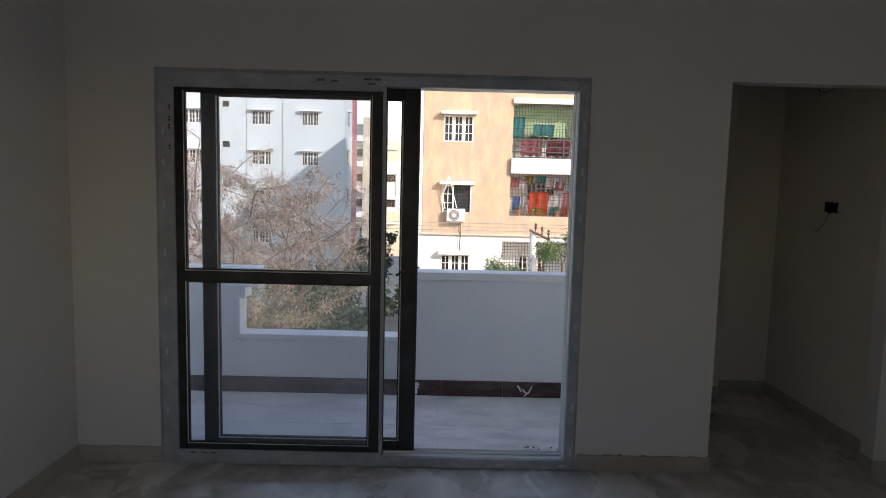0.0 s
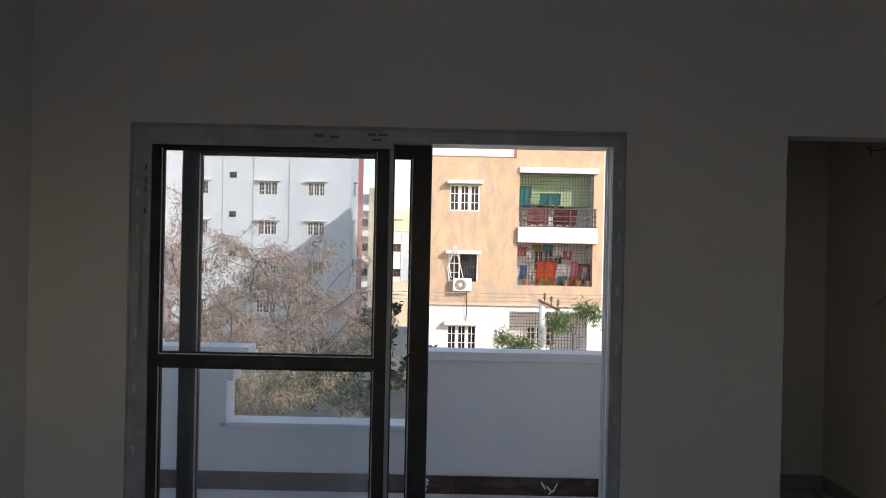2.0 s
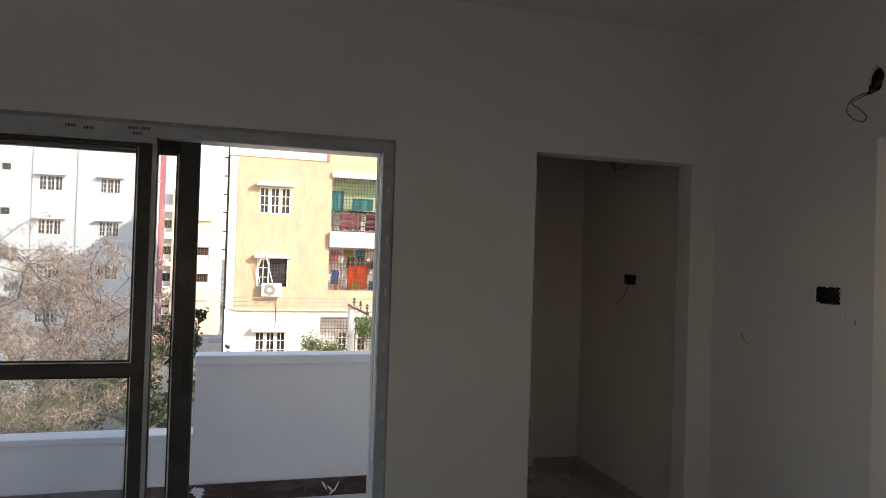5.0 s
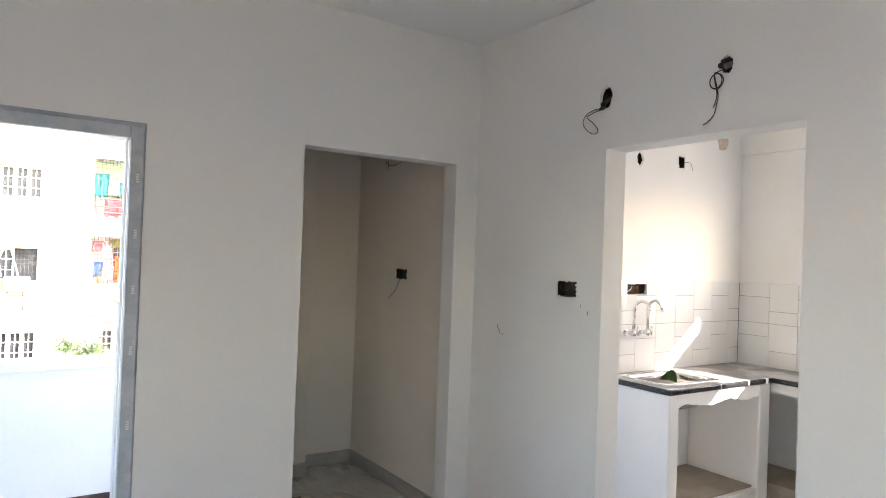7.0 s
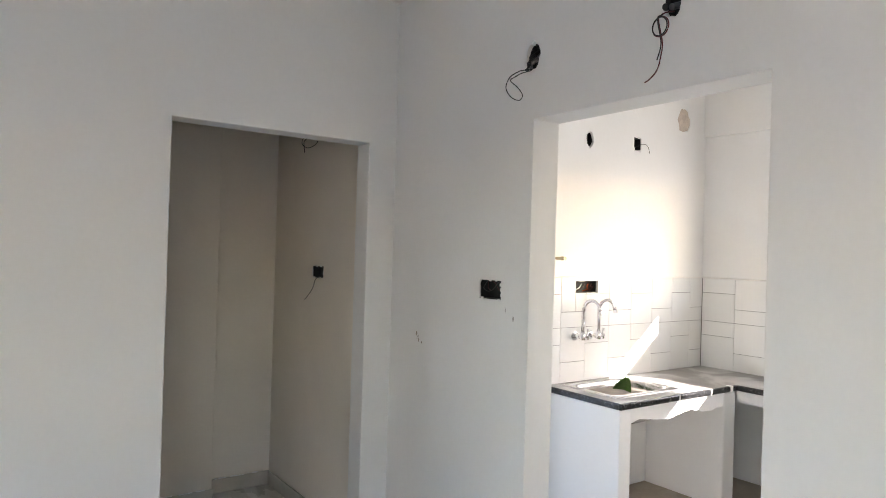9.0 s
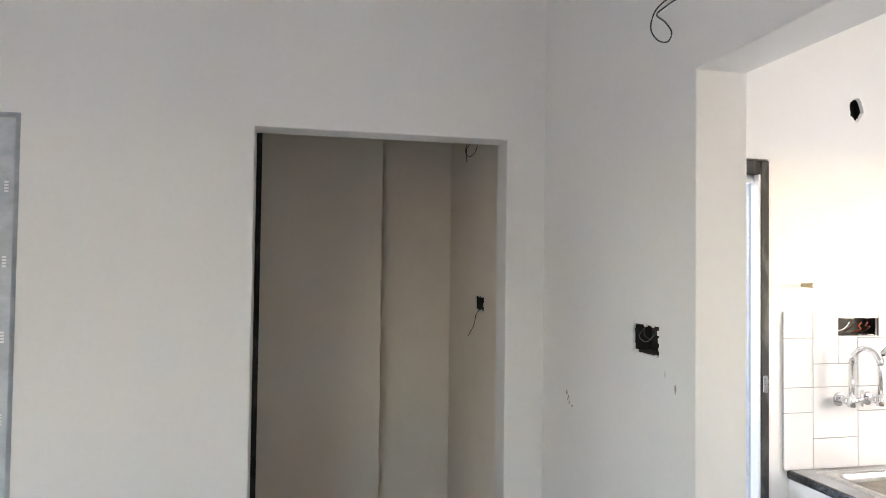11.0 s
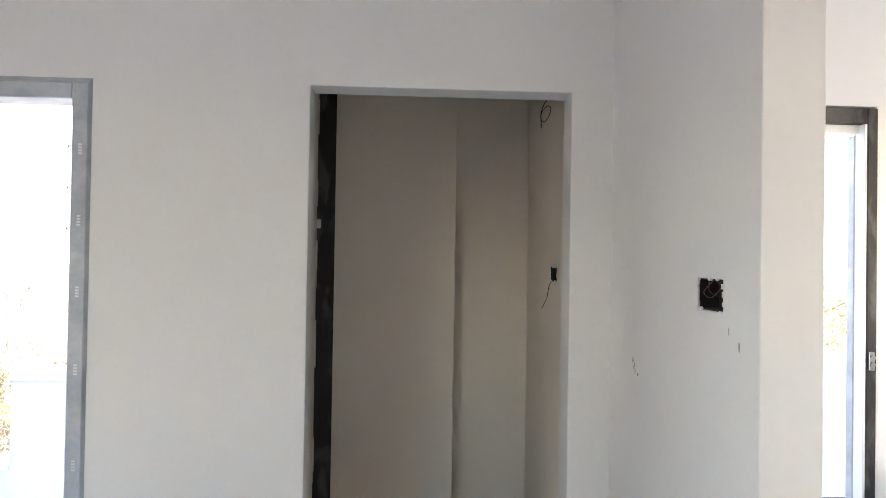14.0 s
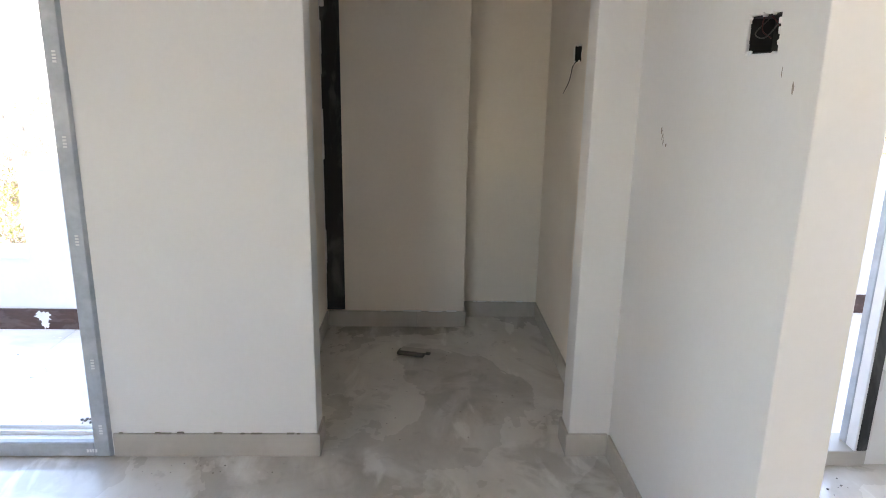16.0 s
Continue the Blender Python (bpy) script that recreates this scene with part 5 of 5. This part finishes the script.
part("roof", block(-26.2, -5.7, BY - 0.2, BY + 6.8, 10.5, 10.7), M_CONC, bb)
for x in (-10.4, -13.0, -15.2):
    part("downpipe", tube([(x, BY - 0.04, GB), (x, BY - 0.04, 10)], 0.022, 6), M_CONC, bb, "thin grey drain pipe")
for a, b, c, d in wins:
    window_unit(bb, a, b, c, d, BY, M_FRAMEW, cross=2, thick=0.07, wide=0.2)
for a, b, c, d in small:
    w = part("window", block(a, b, BY + 0.1, BY + 0.12, c, d), M_DARKWIN, bb)
    part("window_frame", join(block(a, b, BY - 0.03, BY + 0.1, c, c + 0.06), block(a, b, BY - 0.03, BY + 0.1, d - 0.06, d), block(a, a + 0.06, BY - 0.03, BY + 0.1, c, d), block(b - 0.06, b, BY - 0.03, BY + 0.1, c, d)), M_FRAMEW, w)
ac_unit(bb, -8.7, -7.9, 0.55, 1.15, BY)
for k in range(4):
    zz = 5.5 - 2.84 * k
    w = part("window", block(-5.95, -5.92, BY + 1.4, BY + 2.4, zz - 1.0, zz), M_DARKWIN, bb, "dark side window")
    part("window_frame", block(-5.96, -5.7, BY + 1.3, BY + 2.5, zz, zz + 0.08), M_FRAMEW, w)

bb.location += Vector((-0.82, 0, 0.82))

# white and cream building in the gap
FY = 77
fb = thing("apartment_building", "white and cream apartment building with brown windows", "building", (-5, 82, GZ))
fw = [(x, x + 1.25, z - 0.9, z) for x in (-5.35, -9.3) for z in (6.1, 3.3, 0.35, -2.65, -5.6)]
wall("front_wall", "y", FY, FY + 0.3, -12, -3.0, GB, 5.0, [w for w in fw if w[3] < 5], M_WHITEF, bevel=0, kind="", parent=fb)
part("upper_wall", block(-11, -4.4, FY + 0.4, FY + 9, 5.0, 6.3), M_WHITEF, fb, "set-back roof room")
part("tan_column", block(-7.9, -6.9, FY - 1.0, FY, GB, 7.0), M_TAN, fb, "tan stair column")
part("cream_band", block(-6.6, -3.0, FY - 0.06, FY, 1.9, 4.3), M_CREAM, fb, "cream painted band")
part("cream_band", block(-6.6, -3.0, FY - 0.06, FY, GB, -4.2), M_CREAM, fb, "cream painted band")
part("lattice", block(-3.95, -3.0, FY - 0.1, FY, -4.1, 1.8), M_BLUEF, fb, "grey lattice panel")
part("pilaster_strip", block(-5.75, -5.6, FY - 0.12, FY, -4.2, 2.0), M_WHITEF, fb)
part("pilaster_strip", block(-4.0, -3.85, FY - 0.12, FY, -4.2, 2.0), M_WHITEF, fb)
part("side_wall", block(-3.2, -3.0, FY + 0.3, FY + 9, GB, 5.0), M_WHITEF, fb)
for a, b, c, d in fw:
    if d < 5:
        window_unit(fb, a, b, c, d, FY, M_BROWNF, cross=1, wide=0.3)
for k in range(4):
    part("balcony_slab", block(-9.9, -7.9, FY - 1.1, FY, 4.2 - 3 * k, 4.9 - 3 * k), M_WHITEF, fb, "white balcony band")
fb.location += Vector((-1.05, 0, 1.6))
# red-brown block behind the pole, and distant filler blocks in the haze
for x0, x1, y0, y1, h, m, lb in ((9.5, 22, 30, 44, 6.5, M_CREAM, "cream apartment block beside the lane"), (-3.5, 1.0, 110, 125, 4.5, M_TAN, "distant tan apartment block"), (-44, -28, 34, 52, 7, M_WHITEF, "white apartment block down the lane")):
    o = thing("apartment_building", lb, "building", ((x0 + x1) / 2, (y0 + y1) / 2, GZ))
    wn_ = [(x0 + 1 + 2.8 * i, x0 + 2.3 + 2.8 * i, GZ + 1.2 + 3 * j, GZ + 2.3 + 3 * j) for i in range(int((x1 - x0 - 2) / 2.8)) for j in range(int((h - GZ) / 3))]
    wall("front_wall", "y", y0, y0 + 0.25, x0, x1, GZ, h, wn_, m, bevel=0, kind="", parent=o)
    part("body", block(x0, x1, y0 + 0.26, y1, GZ, h), m, o)
    for a in wn_:
        window_unit(o, *a, y0, M_FRAMEW)
# compound wall and shed down the lane
cw = thing("boundary_wall", "white compound wall with a grey shed roof behind", "wall", (-5, 48, GZ))
part("wall_length", block(-16, 0.2, 47, 47.2, GZ, -5.0), M_WHITEF, cw)
for k in range(12):
    part("post", block(-15.8 + 1.4 * k, -15.55 + 1.4 * k, 46.95, 47.25, GZ, -4.6), M_WHITEF, cw)
part("shed_roof", block(-9, -0.6, 49, 54, -5.4, -5.2), M_CONC, cw, "grey shed roof")

# street pole with cross-arm, insulators and wires
pole = thing("electric_pole", "pale concrete electric pole with a rusty cross-arm", "utility pole", (3.45, 18, GZ))
part("shaft", tube([(3.45, 18, GZ), (3.45, 18, -0.45)], 0.17, 10, 0.11), M_WHITEF, pole)
part("cross_arm", tube([(3.30, 17.8, -0.42), (3.98, 17.9, -0.74)], 0.04, 4), M_BROWNF, pole, "dark rusty angled cross-arm")
part("brace", tube([(3.92, 17.9, -0.70), (3.62, 17.95, -2.6)], 0.03, 4), M_BROWNF, pole)
for k in range(3):
    x, z = 3.50 + 0.21 * k, -0.5 - 0.10 * k
    part("insulator", join(tube([(x, 17.85, z), (x, 17.85, z + 0.3)], 0.022, 6), tube([(x, 17.85, z + 0.14), (x, 17.85, z + 0.2)], 0.06, 8, 0.03), tube([(x, 17.85, z + 0.22), (x, 17.85, z + 0.28)], 0.055, 8, 0.03)), M_IRON, pole)
for k in range(3):
    z = 0.22 - 0.11 * k
    w = thing("overhead_wire", "thin overhead electric wire", "cable", (3.5, 18, z), "overhead wires")
    part("cable", tube([(-30 + 6 * i, 18 - 0.1 * k, z + 0.004 * (i - 5.6) ** 2 - 0.05) for i in range(12)], 0.010, 4), M_CONC, w)


pole.location += Vector((-0.33, 0, 0.43))

# ---- trees ----
def tree(name, label, base, top, seed, leaf_sets, spread, trunk_r=0.14, forks=(4, 5, 4), lift=0.55, first=0.45, droop=0.0, limb=1.0):
    """A trunk with limbs in three orders; leaf_sets: (part name, material, count for each twig, length, width, hang)."""
    r = random.Random(seed)
    ob = thing(name, label, "tree", base)
    base, top = Vector(base), Vector(top)
    segs, tips = [], []
    def limb_at(p, d, length, rad, order):
        pts = [p.copy()]
        q, dd = p.copy(), d.normalized()
        for k in range(5):
            dd = (dd + Vector((r.gauss(0, 0.16), r.gauss(0, 0.16), r.gauss(0.03 - droop * order * 0.05, 0.10)))).normalized()
            q = q + dd * length / 5
            pts.append(q.copy())
        segs.append((pts, rad, rad * 0.45, 7 if order == 0 else 5 if order < 2 else 3))
        if order >= len(forks):
            tips.extend((pts[k], dd) for k in (2, 3, 4, 5))
            return
        for k in range(forks[order]):
            i = r.choice((2, 3, 4, 5)) if order else r.choice((3, 4, 5))
            az = r.uniform(0, 2 * math.pi)
            side = Vector((math.cos(az), math.sin(az), r.uniform(-0.15, lift)))
            limb_at(pts[i], dd * 0.5 + side * 0.9, length * r.uniform(0.42, 0.68) * (spread if order == 0 else 1), rad * 0.42, order + 1)
    axis = top - base
    trunk_top = base + axis * first
    pts = [base + axis * first * k / 5 + Vector((r.gauss(0, 0.06), r.gauss(0, 0.06), 0)) * (k > 0) for k in range(6)]
    segs.append((pts, trunk_r, trunk_r * 0.75, 8))
    for k in range(forks[0]):
        az = 2 * math.pi * k / forks[0] + r.uniform(-0.5, 0.5)
        limb_at(pts[-1 - k % 2], Vector((math.cos(az) * 0.8, math.sin(az) * 0.8, r.uniform(0.6, 1.3))), axis.length * (1 - first) * r.uniform(0.6, 0.8) * limb, trunk_r * 0.55, 1)
    part("trunk", join(*[tube(p, a, s, e) for p, a, e, s in segs[:1]]), M_BARK, ob)
    tagged(part("limbwork", join(*[tube(p, max(a, 0.006), s, max(e, 0.004)) for p, a, e, s in segs[1:]]), M_BARK, ob), kind="stuff")
    for nm, m, count, length, width, hang, zmax, zmin in leaf_sets:
        vs, fs = [], []
        loose_by = 0.07 if nm == "seed_pod_mass" else 0.14
        for p, d in tips:
            if not zmin < p.z < zmax:
                continue
            for k in range(count):
                c = p + Vector((r.gauss(0, loose_by), r.gauss(0, loose_by), r.gauss(-0.03, loose_by)))
                a = Vector((r.gauss(0, 1), r.gauss(0, 1), r.gauss(0, 0.7) - hang)).normalized() * length * r.uniform(0.6, 1.3)
                e = a.cross(Vector((r.gauss(0, 1), r.gauss(0, 1), r.gauss(0, 1)))).normalized() * width * r.uniform(0.7, 1.3)
                i = len(vs)
                mid = c + a * 0.5 + e.cross(a).normalized() * length * 0.08
                vs += [c, mid + e, c + a, mid - e]
                fs.append((i, i + 1, i + 2, i + 3))
        me = bpy.data.meshes.new(nm)
        me.from_pydata([tuple(v) for v in vs], [], fs)
        me.materials.append(m)
        lf = tagged(new(nm, me), kind="stuff")
        lf.parent = ob
        lf.matrix_parent_inverse = world_of(ob).inverted()
    return ob


tree("pod_tree", "dry tree hung with tan seed pods and few leaves", (-3.9, 9.6, GZ), (-3.55, 9.3, 2.7), 11,
     [("seed_pod_mass", M_POD, 22, 0.12, 0.0085, 1.0, 9, -20), ("foliage", M_YGREEN, 12, 0.09, 0.016, 0.2, -0.2, -20)], 0.9, 0.10, (8, 7, 6), 0.72, 0.60, 0.3, 0.86)
tree("pod_tree", "slender dry tree with sparse hanging seed pods", (-5.6, 10.2, GZ), (-5.3, 10.0, 3.9), 17,
     [("seed_pod_mass", M_POD, 20, 0.12, 0.0085, 1.0, 9, -20)], 0.7, 0.08, (6, 5, 5), 0.75, 0.66, 0.3, 0.7)
tree("pod_tree", "dry leafy tree beyond the utility parapet", (10.5, 10.9, GZ), (10.6, 10.7, 2.7), 23,
     [("seed_pod_mass", M_POD, 7, 0.15, 0.014, 1.2, 9, -20), ("foliage", M_YGREEN, 6, 0.10, 0.018, 0.2, 9, -20)], 0.9, 0.12, (7, 6, 5), 0.42, 0.60, 0.5, 0.9)
tree("young_tree", "small bright green tree with feathery leaves", (1.75, 16.2, GZ), (1.75, 16.2, -0.45), 31, [("foliage", M_FROND, 34, 0.19, 0.017, 0.9, 9, -20)], 0.5, 0.07, (3, 2, 2), 0.3, 0.84, 0.8, 0.8)
tree("young_tree", "small bright green tree beside the electric pole", (3.8, 16.4, GZ), (3.85, 16.4, 0.35), 37, [("foliage", M_FROND, 34, 0.19, 0.017, 0.9, 9, -20)], 0.5, 0.07, (3, 2, 2), 0.3, 0.85, 0.8, 0.8)
tree("dark_tree", "dark green bushy tree down the lane", (-4.6, 42, GZ), (-4.6, 42, -0.6), 41, [("foliage", M_DARKLEAF, 22, 0.30, 0.09, 0.2, 9, -20)], 0.8, 0.14, (5, 4, 3), 0.3, 0.45, 0.3, 0.8)
tree("dark_tree", "dark green tree in the compound below", (-3.2, 20, GZ), (-3.0, 20, -0.2), 47, [("foliage", M_DARKLEAF, 20, 0.22, 0.07, 0.2, 9, -20)], 0.9, 0.14, (5, 4, 3), 0.3, 0.5, 0.3, 0.9)
